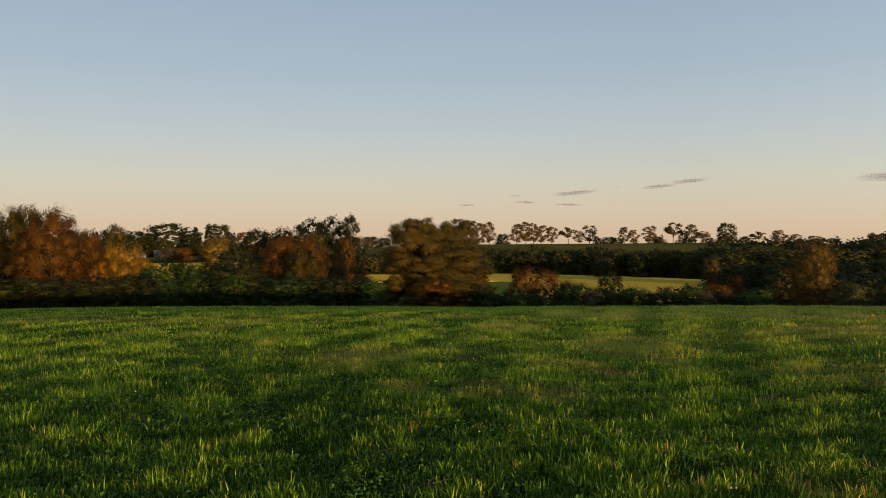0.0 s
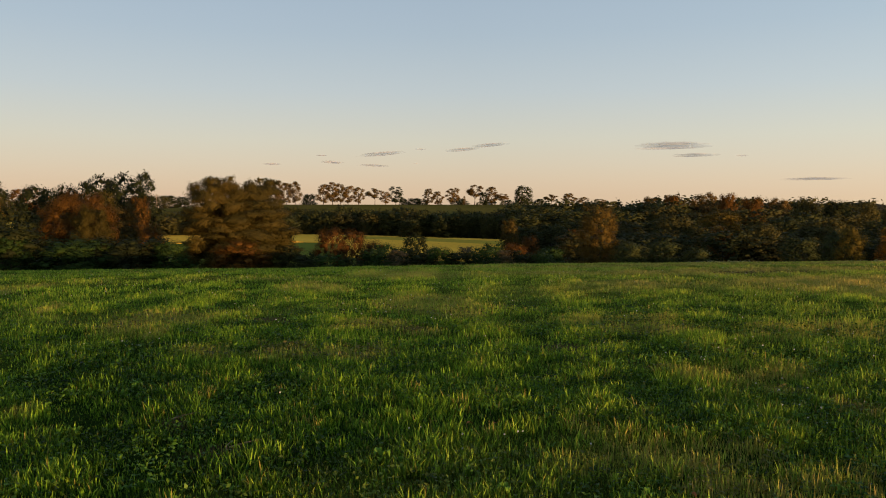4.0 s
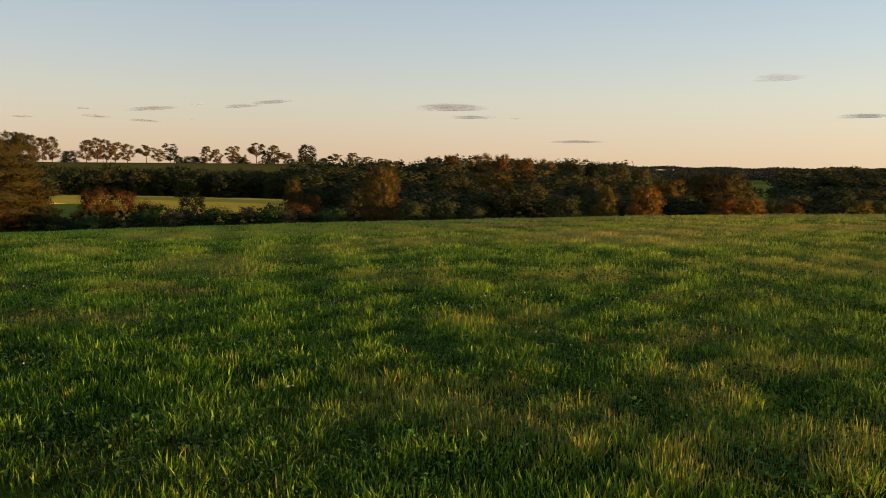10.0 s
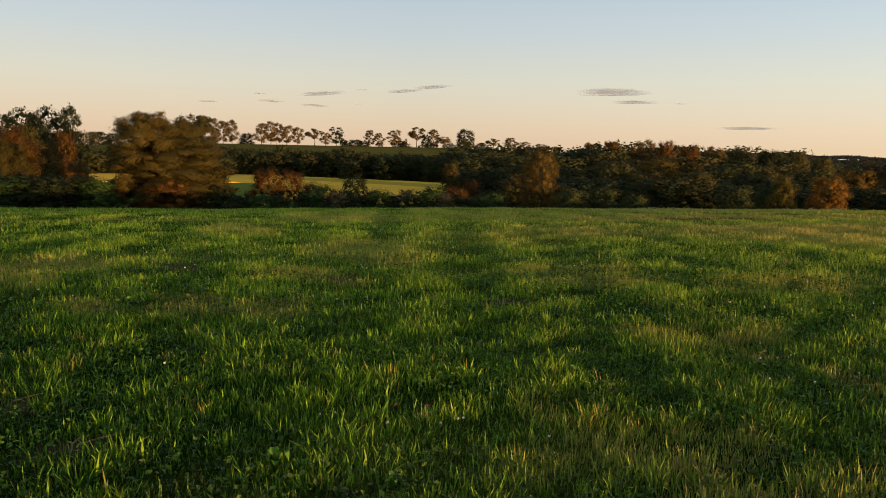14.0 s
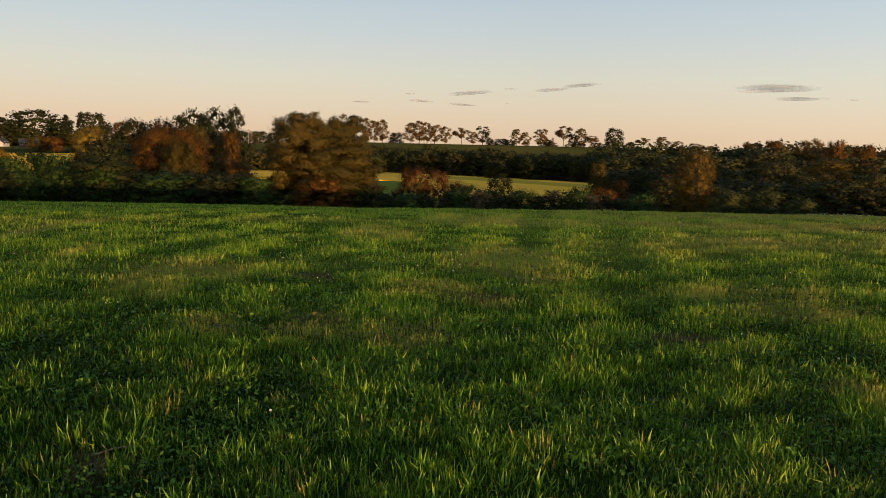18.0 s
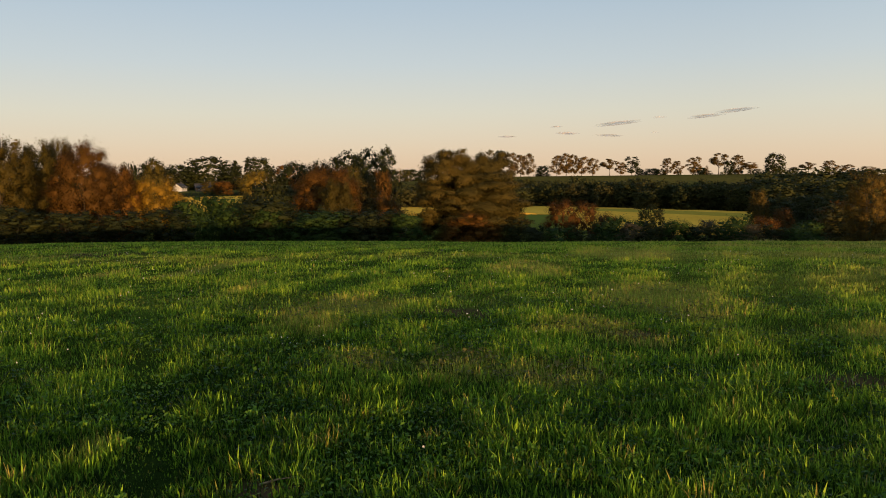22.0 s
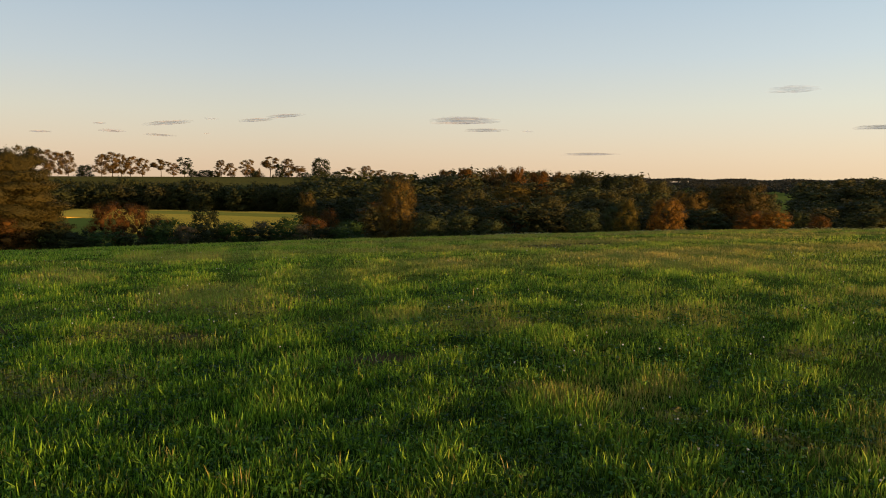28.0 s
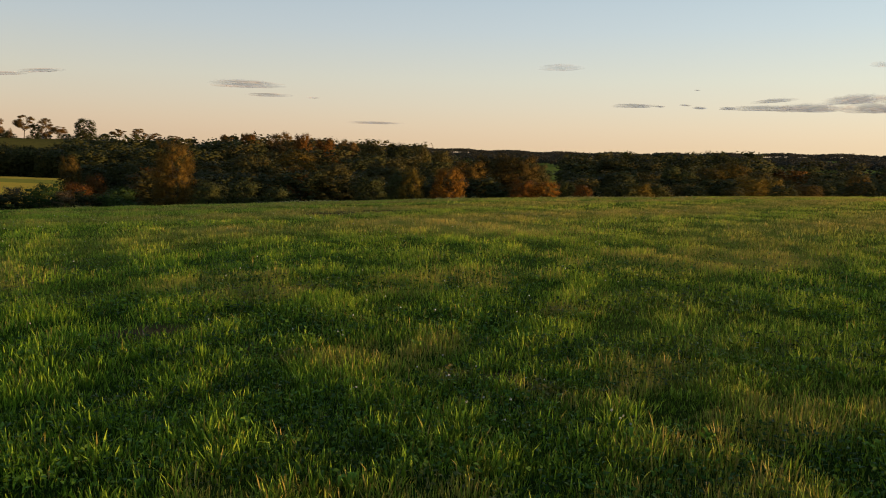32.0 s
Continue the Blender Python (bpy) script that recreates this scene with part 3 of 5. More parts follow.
KINDS = {  # name, label, shape, leaf, leaves near, leaf size, variants, group
    "olive": ("tree", "broad olive-green tree turning brown at the field edge", "round", "olive", 12022, 0.124, 2, ""),
    "russet": ("tree", "russet autumn tree with a dense rounded crown", "round", "russet", 14504, 0.115, 3, ""),
    "olive_near": ("tree", "broad olive-green tree turning brown at the field edge", "round", "olive", 56877, 0.077, 2, ""),
    "russet_near": ("tree", "large russet autumn tree with a dense rounded crown", "round", "russet", 69067, 0.072, 2, ""),
    "bush_near": ("shrub", "dense green shrub in the hedge by the field", "bush", "green", 6105, 0.146, 2, "hedge"),
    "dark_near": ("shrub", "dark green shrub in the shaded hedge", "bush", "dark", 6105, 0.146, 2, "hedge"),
    "rust_near": ("shrub", "rust-brown autumn shrub beside the field", "bush", "russet", 21441, 0.084, 2, ""),
    "brown_bush": ("shrub", "dense brown autumn shrub beside the field", "bush", "rust_brown", 22000, 0.082, 2, ""),
    "yellow": ("tree", "golden yellow autumn tree at the wood's edge", "round", "yellow", 65007, 0.058, 1, ""),
    "orange": ("small_tree", "small orange autumn tree at the hedge", "bush", "orange", 17057, 0.095, 2, ""),
    "gold": ("tree", "yellow-green tree turning gold along the hedge", "bush", "golden", 14504, 0.103, 2, ""),
    "dark": ("tree", "dark green deciduous tree in the wood", "round", "dark", 6370, 0.166, 3, "wood"),
    "brown": ("tree", "brown-green autumn tree in the wood", "round", "wood", 6370, 0.166, 3, "wood"),
    "umber": ("tree", "broad umber-brown autumn tree at the wood's edge", "round", "umber", 14504, 0.116, 2, ""),
    "sage": ("shrub", "grey-green shrub at the edge of the wood", "bush", "sage", 5971, 0.149, 3, "hedge"),
    "dark_far": ("tree", "dark green deciduous tree on the far slope", "round", "dark", 2257, 0.285, 3, "wood"),
    "lead_tree": ("tree", "tall feathery green tree browning towards its foot", "feather", "bronze", 101567, 0.070, 2, ""),
    "rust_low": ("shrub", "low rust-coloured shrub under the tall tree", "bush", "russet", 21441, 0.078, 1, ""),
    "column": ("tree", "narrow upright brown-green tree", "column", "umber", 42030, 0.065, 2, ""),
    "open": ("tree", "open-crowned tree with bare limbs on the ridge", "open", "ridge", 8600, 0.15, 4, "ridge trees"),
    "dark_open": ("tree", "dense dark tree on the ridge", "open", "dark", 4360, 0.178, 1, "ridge trees"),
    "dark_round": ("tree", "dense dark round-topped tree on the ridge", "round", "dark", 3672, 0.228, 1, "ridge trees"),
    "umbrella": ("tree", "flat-topped umbrella-shaped tree on the ridge", "umbrella", "ridge", 8600, 0.15, 1, "ridge trees"),
    "conifer": ("conifer", "dark pointed conifer beside the farmhouse", "conifer", "dark", 2667, 0.236, 1, ""),
    "bush_dark": ("shrub", "dark green shrub in the shaded hedge", "bush", "dark", 4104, 0.236, 2, "hedge"),
    "bush_yellow": ("shrub", "yellow-green shrub among green bushes", "bush", "yellow", 2667, 0.236, 1, ""),
    "bush_brown": ("shrub", "dry brown shrub with bare stems", "wispy", "beige", 3283, 0.178, 1, ""),
    "rust_bush": ("shrub", "rust-brown autumn shrub beside the field", "bush", "russet", 4309, 0.224, 2, ""),
    "beige": ("shrub", "pale dry seeding shrub at the field edge", "wispy", "beige", 12022, 0.099, 2, ""),
    "fill": ("tree", "deciduous tree deep in the valley wood", "round", "deep", 2667, 0.249, 3, "valley wood"),
    "fill_olive": ("tree", "olive-brown tree deep in the valley wood", "round", "wood", 2667, 0.249, 2, "valley wood"),
    "fill_green": ("tree", "green leafy tree in the valley wood", "bush", "deep", 2667, 0.245, 2, "valley wood"),
    "fill_russet": ("tree", "russet tree deep in the valley wood", "round", "russet", 2667, 0.249, 1, "valley wood"),
}
grown = {}
turns = np.random.default_rng(5)


def plant(kind, az, dist, height, width):
    """Plants one of a kind at a bearing (degrees right of north) and distance from the viewpoint, rooted on the land."""
    name, label, shape, leaf, count, size, variants, group = KINDS[kind]
    v = int(turns.integers(variants))
    a = radians(az)
    x, y = HUB_X + dist * math.sin(a), HUB_Y + dist * math.cos(a)
    size_now = (width / FULL_W, width / FULL_W, height / FULL_H)
    where = pose(x, y, float(land(x, y)) - 0.1, 0, 0, float(turns.random()) * 360)
    if (kind, v) in grown:
        old = grown[kind, v].scale
        return copy_thing(grown[kind, v], where @ Matrix.Diagonal((*(p / q for p, q in zip(size_now, old)), 1)))
    root = build_plant(name, shape, leaf, count, size, 11 * v + sum(map(ord, kind)), 2 if shape == "feather" else 1)
    tagged(root, label, "tree" if "tree" in name or name == "conifer" else "shrub", group)
    root.matrix_basis = where @ Matrix.Diagonal((*size_now, 1))
    grown[kind, v] = root
    return root


plant("olive_near", -33.6, 92, 12.2, 7.6)
plant("russet_near", -28.6, 93, 12.1, 8.0)
plant("olive_near", -30.07, 104, 14.1, 4.2)
plant("olive_near", -31.3, 99, 12.9, 6.4)
plant("russet_near", -26.8, 96, 10.4, 7.0)
plant("yellow", -24.2, 97, 9.3, 6.2)
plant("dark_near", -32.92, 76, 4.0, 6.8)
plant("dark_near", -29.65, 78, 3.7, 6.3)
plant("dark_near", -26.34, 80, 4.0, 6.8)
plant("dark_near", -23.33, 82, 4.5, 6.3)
plant("bush_near", -20.9, 100, 7.9, 6.4)
plant("bush_near", -19.4, 94, 7.1, 5.6)
plant("bush_near", -22.0, 88, 6.0, 5.0)
plant("bush_yellow", -18.89, 96, 6.4, 2.7)
plant("bush_near", -18.95, 90, 5.6, 4.9)
plant("dark", -16.53, 100, 9.4, 7.3)
plant("bush_near", -16.48, 84, 4.9, 5.8)
plant("russet_near", -12.09, 108, 12.1, 10.0)
plant("olive_near", -11.58, 98, 9.5, 5.6)
plant("bush_near", -13.07, 82, 4.1, 6.5)
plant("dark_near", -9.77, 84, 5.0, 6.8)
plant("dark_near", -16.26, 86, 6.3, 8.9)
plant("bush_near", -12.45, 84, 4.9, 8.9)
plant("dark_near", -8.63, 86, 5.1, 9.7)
plant("umber", -9.76, 116, 11.3, 7.4)
plant("rust_near", -7.78, 104, 8.1, 5.2)
plant("bush_near", -6.44, 84, 4.8, 5.3)
plant("lead_tree", -3.1, 92, 12.7, 9.2)
plant("lead_tree", -0.2, 95, 13.0, 7.8)
plant("lead_tree", -1.60, 93, 10.5, 13.5)
plant("rust_low", -1.64, 86, 5.1, 7.5)
plant("dark_near", 2.10, 86, 4.3, 4.6)
plant("dark_near", 3.24, 86, 3.7, 2.7)
plant("brown_bush", 4.91, 92, 6.9, 4.8)
plant("brown_bush", 8.0, 94, 5.4, 4.4)
plant("brown_bush", 6.6, 93, 6.7, 4.6)
plant("bush_near", 8.82, 90, 4.9, 3.9)
plant("dark", 11.38, 94, 6.2, 4.1)
plant("bush_near", 10.11, 86, 4.1, 3.3)
plant("beige", 12.93, 84, 3.6, 4.9)
plant("beige", 15.29, 86, 3.9, 5.2)
plant("bush_near", 17.18, 90, 4.6, 4.4)
plant("brown_bush", 18.81, 92, 4.6, 4.3)
plant("bush_near", 21.47, 100, 4.4, 5.2)
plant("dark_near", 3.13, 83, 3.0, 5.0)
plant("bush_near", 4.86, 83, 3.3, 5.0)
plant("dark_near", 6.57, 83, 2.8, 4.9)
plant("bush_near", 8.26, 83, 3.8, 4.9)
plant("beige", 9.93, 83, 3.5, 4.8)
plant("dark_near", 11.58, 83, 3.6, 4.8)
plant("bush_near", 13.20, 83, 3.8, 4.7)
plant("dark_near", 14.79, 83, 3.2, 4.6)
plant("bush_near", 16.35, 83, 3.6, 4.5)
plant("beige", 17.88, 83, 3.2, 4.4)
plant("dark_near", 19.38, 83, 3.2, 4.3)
plant("bush_near", 20.84, 83, 2.8, 4.2)
plant("dark", -24.4, 210, 16.2, 8.4)
plant("dark", -25.83, 190, 15.1, 6.6)
plant("olive", -24.16, 180, 15.9, 5.6)
plant("dark_far", -20.64, 450, 18.4, 26.6)
plant("dark_far", -22.47, 445, 14.1, 19.9)
plant("conifer", -18.75, 450, 16.3, 8.3)
plant("conifer", -17.96, 450, 17.5, 8.3)
plant("dark_far", -17.19, 455, 18.2, 18.0)
plant("dark_far", -19.11, 450, 15.1, 14.6)
plant("rust_bush", -19.64, 345, 6.1, 9.3)
plant("olive", -17.46, 345, 9.3, 16.7)
plant("olive", -20.41, 350, 6.1, 9.4)
plant("dark", -14.63, 240, 15.2, 11.8)
plant("dark", -12.80, 250, 16.2, 10.7)
plant("dark", -10.85, 190, 18.0, 12.3)
plant("dark", -9.36, 200, 19.0, 13.6)
plant("olive", -10.54, 170, 14.4, 6.1)
plant("dark_open", -7.72, 185, 18.7, 7.6)
plant("russet", -8.28, 180, 13.4, 5.2)
plant("dark_open", 0.31, 470, 15.8, 8.9)
plant("open", 1.33, 470, 14.4, 10.2)
plant("open", 1.97, 470, 12.9, 7.9)
plant("open", 2.59, 470, 13.9, 8.4)
plant("open", 4.62, 470, 12.3, 9.5)
plant("open", 5.31, 470, 13.6, 10.3)
plant("open", 5.86, 470, 12.8, 7.2)
plant("open", 6.43, 470, 11.4, 10.1)
plant("open", 7.20, 470, 10.6, 7.7)
plant("umbrella", 8.40, 470, 10.1, 10.8)
plant("open", 9.20, 470, 8.1, 7.4)
plant("dark_open", 9.97, 470, 11.2, 10.7)
plant("open", 12.45, 470, 9.9, 7.9)
plant("open", 13.10, 470, 8.2, 7.4)
plant("open", 14.20, 470, 10.3, 9.1)
plant("bush_brown", 15.08, 470, 5.4, 3.1)
plant("umbrella", 15.84, 470, 12.2, 11.5)
plant("dark_far", 16.52, 470, 8.0, 6.0)
plant("open", 17.13, 470, 11.1, 8.4)
plant("umbrella", 17.94, 470, 6.8, 11.0)
plant("dark_far", 18.28, 470, 2.9, 5.0)
plant("dark_round", 19.42, 470, 11.6, 11.4)
plant("umbrella", 21.54, 470, 6.6, 9.4)
plant("open", 22.82, 470, 7.5, 9.7)
plant("open", 23.76, 470, 5.4, 8.4)
plant("open", 25.09, 470, 4.6, 8.9)
plant("bush_dark", -6.11, 560, 8.9, 18.4)
plant("bush_dark", -5.2, 560, 8.0, 12.0)
plant("bush_dark", 3.57, 560, 8.4, 12.1)
plant("bush_dark", 10.6, 560, 5.2, 9.0)
plant("bush_dark", 11.35, 560, 5.3, 12.1)
plant("bush_dark", 12.0, 560, 4.8, 9.0)
plant("bush_dark", 14.88, 560, 5.4, 11.0)
plant("bush_dark", 20.55, 560, 4.9, 9.5)
plant("open", 28.69, 300, 14.9, 8.8)
plant("russet", 30.27, 260, 14.8, 8.3)
plant("open", 32.23, 260, 15.4, 9.4)
plant("russet", 33.89, 240, 14.8, 6.9)
plant("russet", 35.55, 230, 13.3, 8.3)
plant("open", 37.29, 250, 13.3, 8.0)
plant("brown", 38.82, 240, 13.3, 8.5)
plant("dark", 40.73, 235, 12.4, 9.0)
plant("brown", 42.52, 240, 11.9, 7.4)
plant("brown", 43.99, 230, 10.7, 7.8)
plant("column", 24.94, 104, 10.0, 5.6)
plant("umber", 18.47, 150, 8.3, 3.8)
plant("brown_bush", 20.0, 112, 6.2, 3.6)
plant("gold", 41.90, 107, 6.4, 4.1)
plant("sage", 27.29, 98, 4.7, 4.7)
plant("sage", 29.70, 100, 5.1, 5.1)
plant("sage", 32.00, 95, 3.8, 4.2)
plant("rust_bush", 33.57, 130, 7.2, 5.2)
plant("brown", 36.15, 125, 7.8, 7.2)
plant("brown", 30.34, 150, 9.3, 8.8)
plant("olive", 33.47, 160, 9.8, 10.4)
plant("brown", 40.02, 150, 8.7, 9.5)
plant("sage", 38.81, 105, 5.4, 5.2)
plant("sage", 41.17, 108, 6.1, 5.1)
plant("orange", 44.50, 106, 6.1, 5.3)
plant("umber", 46.00, 132, 8.3, 7.5)
plant("umber", 48.00, 136, 9.7, 9.5)
plant("umber", 49.70, 134, 9.3, 8.5)
plant("brown", 51.20, 138, 7.9, 5.5)
plant("rust_near", 50.00, 108, 4.2, 4.6)
plant("orange", 51.60, 108, 3.9, 4.6)
plant("gold", 50.70, 112, 4.3, 4.0)
plant("sage", 53.20, 112, 4.0, 3.8)
plant("rust_near", 54.40, 108, 3.2, 3.2)
plant("sage", 55.00, 150, 6.3, 7.0)
plant("sage", 56.40, 150, 6.6, 7.0)
plant("sage", 57.60, 150, 7.2, 7.5)
plant("brown", 59.00, 146, 6.3, 6.5)
plant("sage", 60.40, 150, 7.8, 6.0)
plant("sage", 61.60, 150, 7.2, 6.5)
plant("gold", 58.30, 112, 3.5, 4.4)
plant("sage", 59.60, 114, 3.3, 3.6)
plant("olive", 63.00, 165, 7.6, 9.0)
plant("olive", 64.60, 170, 8.5, 10.0)
plant("brown", 66.20, 160, 6.9, 7.0)
plant("gold", 66.00, 124, 4.3, 6.4)
plant("gold", 67.20, 126, 4.1, 5.4)
plant("umber", 69.30, 128, 3.1, 5.4)
plant("sage", 62.30, 116, 3.0, 4.2)
plant("sage", 71.00, 160, 5.3, 7.0)
plant("column", 72.40, 165, 5.9, 5.0)
plant("sage", 73.80, 160, 4.3, 7.0)
plant("sage", 75.40, 160, 4.3, 7.2)
# middle wood lying in shade, its darkness put into the leaf colour
plant("dark", 56.50, 230, 8.9, 12.0)
plant("dark", 58.50, 235, 9.1, 13.0)
plant("dark", 61.50, 240, 9.7, 14.0)
plant("dark", 64.00, 250, 10.5, 14.0)
plant("yellow", -22.9, 95, 7.4, 4.4)
plant("gold", -17.43, 220, 13.3, 11.7)


# the wood that fills the valley, row behind row, and the belt below the ridge
wood = np.random.default_rng(21)


woodland, shapes_far = {"deep": [], "wood": [], "russet": []}, {}


def fill_row(dist, az0, az1, step, el_of, joined=False, mix_of=(0.26, 0.46, 0.1, 0.18)):
    az = az0
    while az < az1:
        d = dist * (1 + wood.normal(0, 0.03))
        el = el_of(az) + wood.normal(0, 0.16)
        x, y = HUB_X + d * math.sin(radians(az)), HUB_Y + d * math.cos(radians(az))
        h = 1.5 + d * math.tan(radians(el)) - float(land(x, y))
        kind = ("fill", "fill_olive", "fill_russet", "fill_green")[int(wood.choice(4, p=mix_of))]
        width = step * (1.45 + 1.1 * wood.random())
        width = min(width, 1.6 * max(h, 2.5))
        if h > 2.0 and joined:
            # too far off to be told apart: kept as shapes for one body of woodland
            leaf = KINDS[kind][3]
            if kind not in shapes_far:
                shapes_far[kind] = [build_plant("", KINDS[kind][2], leaf, 900, 0.32, 60 + v, 1) for v in range(3)]
            form = shapes_far[kind][int(wood.integers(3))]
            turn = wood.random() * 6.28
            cs, sn = math.cos(turn), math.sin(turn)
            k = width / FULL_W
            leaves, body = (np.stack([x + k * (cs * q[:, 0] - sn * q[:, 1]), y + k * (sn * q[:, 0] + cs * q[:, 1]), float(land(x, y)) - 0.1 + q[:, 2] * h / FULL_H], 1) for q in form[:2])
            turned = np.stack([cs * form[3][:, 0] - sn * form[3][:, 1], sn * form[3][:, 0] + cs * form[3][:, 1], form[3][:, 2]], 1)
            woodland[leaf].append((leaves, body, form[2], turned[:len(leaves)], turned[len(leaves):]))
        elif h > 2.0:
            plant(kind, az, d, h, width)
        az += math.degrees(step / dist) * (0.75 + 0.5 * wood.random())


def skyline(az):
    return float(np.interp(az, [18, 24, 27, 29.4, 32, 34.3, 36, 39.3, 41.4, 43, 44.5, 47, 50, 52, 53.3, 54, 55.6, 59.3, 61, 64, 65.5, 67, 70, 78],
                           [0.55, 0.75, 0.85, 0.95, 0.95, 0.55, 0.75, 0.7, 0.42, 0.15, -0.4, -0.3, -0.4, -1.2, -1.0, 0.1, 0.3, 0.22, 0.32, 0.48, 0.4, -0.15, -0.3, -0.4]))


# a strip of meadow opens the wood between two bearings
SHADY = (0.5, 0.34, 0.02, 0.14)
for share, dist, step in ((0.1, 118, 6.0), (0.28, 145, 7.0), (0.45, 180, 8.0), (0.68, 220, 9.0), (0.85, 262, 10.0), (1.0, 305, 11.0)):
    rise = lambda az: -2.1 + share * (skyline(az) + 2.1)
    tone = SHADY if dist > 170 else (0.34, 0.4, 0.03, 0.23)
    fill_row(dist, 19.5 if dist > 150 else 24, 51 if dist < 260 else 54, step, rise, dist > 200, tone)
    fill_row(dist, 54, 80, step, rise, dist > 200, tone)
BELT = (0.5, 0.22, 0.0, 0.28)
for dist, el in ((4, -0.2), (16, 0.04), (30, 0.26)):
    fill_row(332 + dist, -11, 3, 8.0, lambda az: el, True, BELT)
    for az in range(3, 20):
        fill_row(crop_edge(az + 0.5) + dist, az, az + 0.99, 5.0 + 0.02 * dist, lambda a: el - 0.012 * az, True, BELT)
fill_row(488, 13.2, 21, 5.0, lambda az: 0.7, True, BELT)
for dist, el in ((118, -1.5), (150, -0.9), (190, -0.3)):
    fill_row(dist, -14.5, -6.8, 8.0, lambda az: el)
    fill_row(dist, -40, -26, 8.0, lambda az: el + 0.6)
for dist, el in ((465, 0.9), (490, 1.1)):
    fill_row(dist, -40, -6.5, 11.0, lambda az: el - 0.045 * max(0, az + 14), True)


for leaf, label in (("deep", "dark green deciduous woodland across the valley"), ("wood", "olive-brown trees within the valley woodland"), ("russet", "russet trees within the valley woodland")):
    starts = np.cumsum([0] + [len(q[1]) for q in woodland[leaf]])
    me = leaf_sheets("woodland", np.concatenate([q[0] for q in woodland[leaf]]), leaf, np.concatenate([q[1] for q in woodland[leaf]]), np.concatenate([q[2] + k for q, k in zip(woodland[leaf], starts)]), np.concatenate([q[i] for i in (3, 4) for q in woodland[leaf]]))
    tagged(new("woodland", me), label, "woodland", kind="stuff")


def far_woods():
    """Wooded hills on the horizon: rounded crowns side by side."""
    g = np.random.default_rng(8)
    m, per = 6500, 26
    az = g.uniform(32, 84, m)
    r = np.where(g.random(m) < 0.35, g.uniform(1350, 1600, m), g.uniform(560, 1350, m))
    keep = (np.sin(az * 0.9 + r * 0.011) + np.sin(az * 2.3 - r * 0.02) > -0.5) | (r > 1350)
    az, r = az[keep], r[keep]
    m = len(az)
    a = np.radians(az)
    x, y = HUB_X + r * np.sin(a), HUB_Y + r * np.cos(a)
    wide, tall = g.uniform(3.0, 5.5, m), 5.5 + 2.5 * g.random(m) + 1.5 * np.sin(az * 1.7 + r * 0.004)
    u = g.normal(size=(m, per, 3))
    u[:, :, 2] = np.abs(u[:, :, 2])
    u /= np.linalg.norm(u, axis=2)[:, :, None]
    p = np.stack([x, y, land(x, y) + 0.35 * tall], 1)[:, None] + u * np.stack([wide, wide, 0.65 * tall], 1)[:, None] * g.uniform(0.8, 1.0, (m, per, 1))
    p, nrm = p.reshape(-1, 3), u.reshape(-1, 3) + g.normal(0, 0.35, (m * per, 3))
    n = m * per
    nrm /= np.linalg.norm(nrm, axis=1)[:, None]
    t1 = np.cross(nrm, g.normal(size=(n, 3)))
    t1 /= np.linalg.norm(t1, axis=1)[:, None]
    t2 = np.cross(nrm, t1)
    s = (0.7 + 0.8 * g.random(n))[:, None]
    q = np.stack([p - t1 * s, p - t2 * s * 0.7, p + t1 * s, p + t2 * s * 0.7], 1).reshape(-1, 3)
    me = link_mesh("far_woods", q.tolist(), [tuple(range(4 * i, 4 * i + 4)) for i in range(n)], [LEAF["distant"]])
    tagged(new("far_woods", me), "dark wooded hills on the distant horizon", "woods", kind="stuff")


far_woods()


# ---- farm buildings ----
def plain(name, col, rough=0.7):
    mat, n, l, bsdf = material(name, rough)
    bsdf.inputs["Specular IOR Level"].default_value = 0.1
    c = ramp(n, [(0.3, tuple(0.82 * k for k in col)), (0.7, col)])
    l.new(noise_at(n, l, 1.7, 5.0), c.inputs[0])
    l.new(c.outputs[0], bsdf.inputs["Base Color"])
    return mat


WHITE, SLATE, PANE, POLE, BROWN = plain("white_boards", (0.34, 0.34, 0.34)), plain("dark_shingles", (0.035, 0.034, 0.036)), plain("window_glass", (0.03, 0.035, 0.04), 0.5), plain("weathered_pole", (0.16, 0.12, 0.09)), plain("brown_boards", (0.045, 0.036, 0.03))


def slab(name, x0, x1, y0, y1, z0, z1, mat):
    v = [(x, y, z) for z in (z0, z1) for y in (y0, y1) for x in (x0, x1)]
    f = [(0, 2, 3, 1), (4, 5, 7, 6), (0, 1, 5, 4), (2, 6, 7, 3), (0, 4, 6, 2), (1, 3, 7, 5)]
    return link_mesh(name, v, f, [mat])


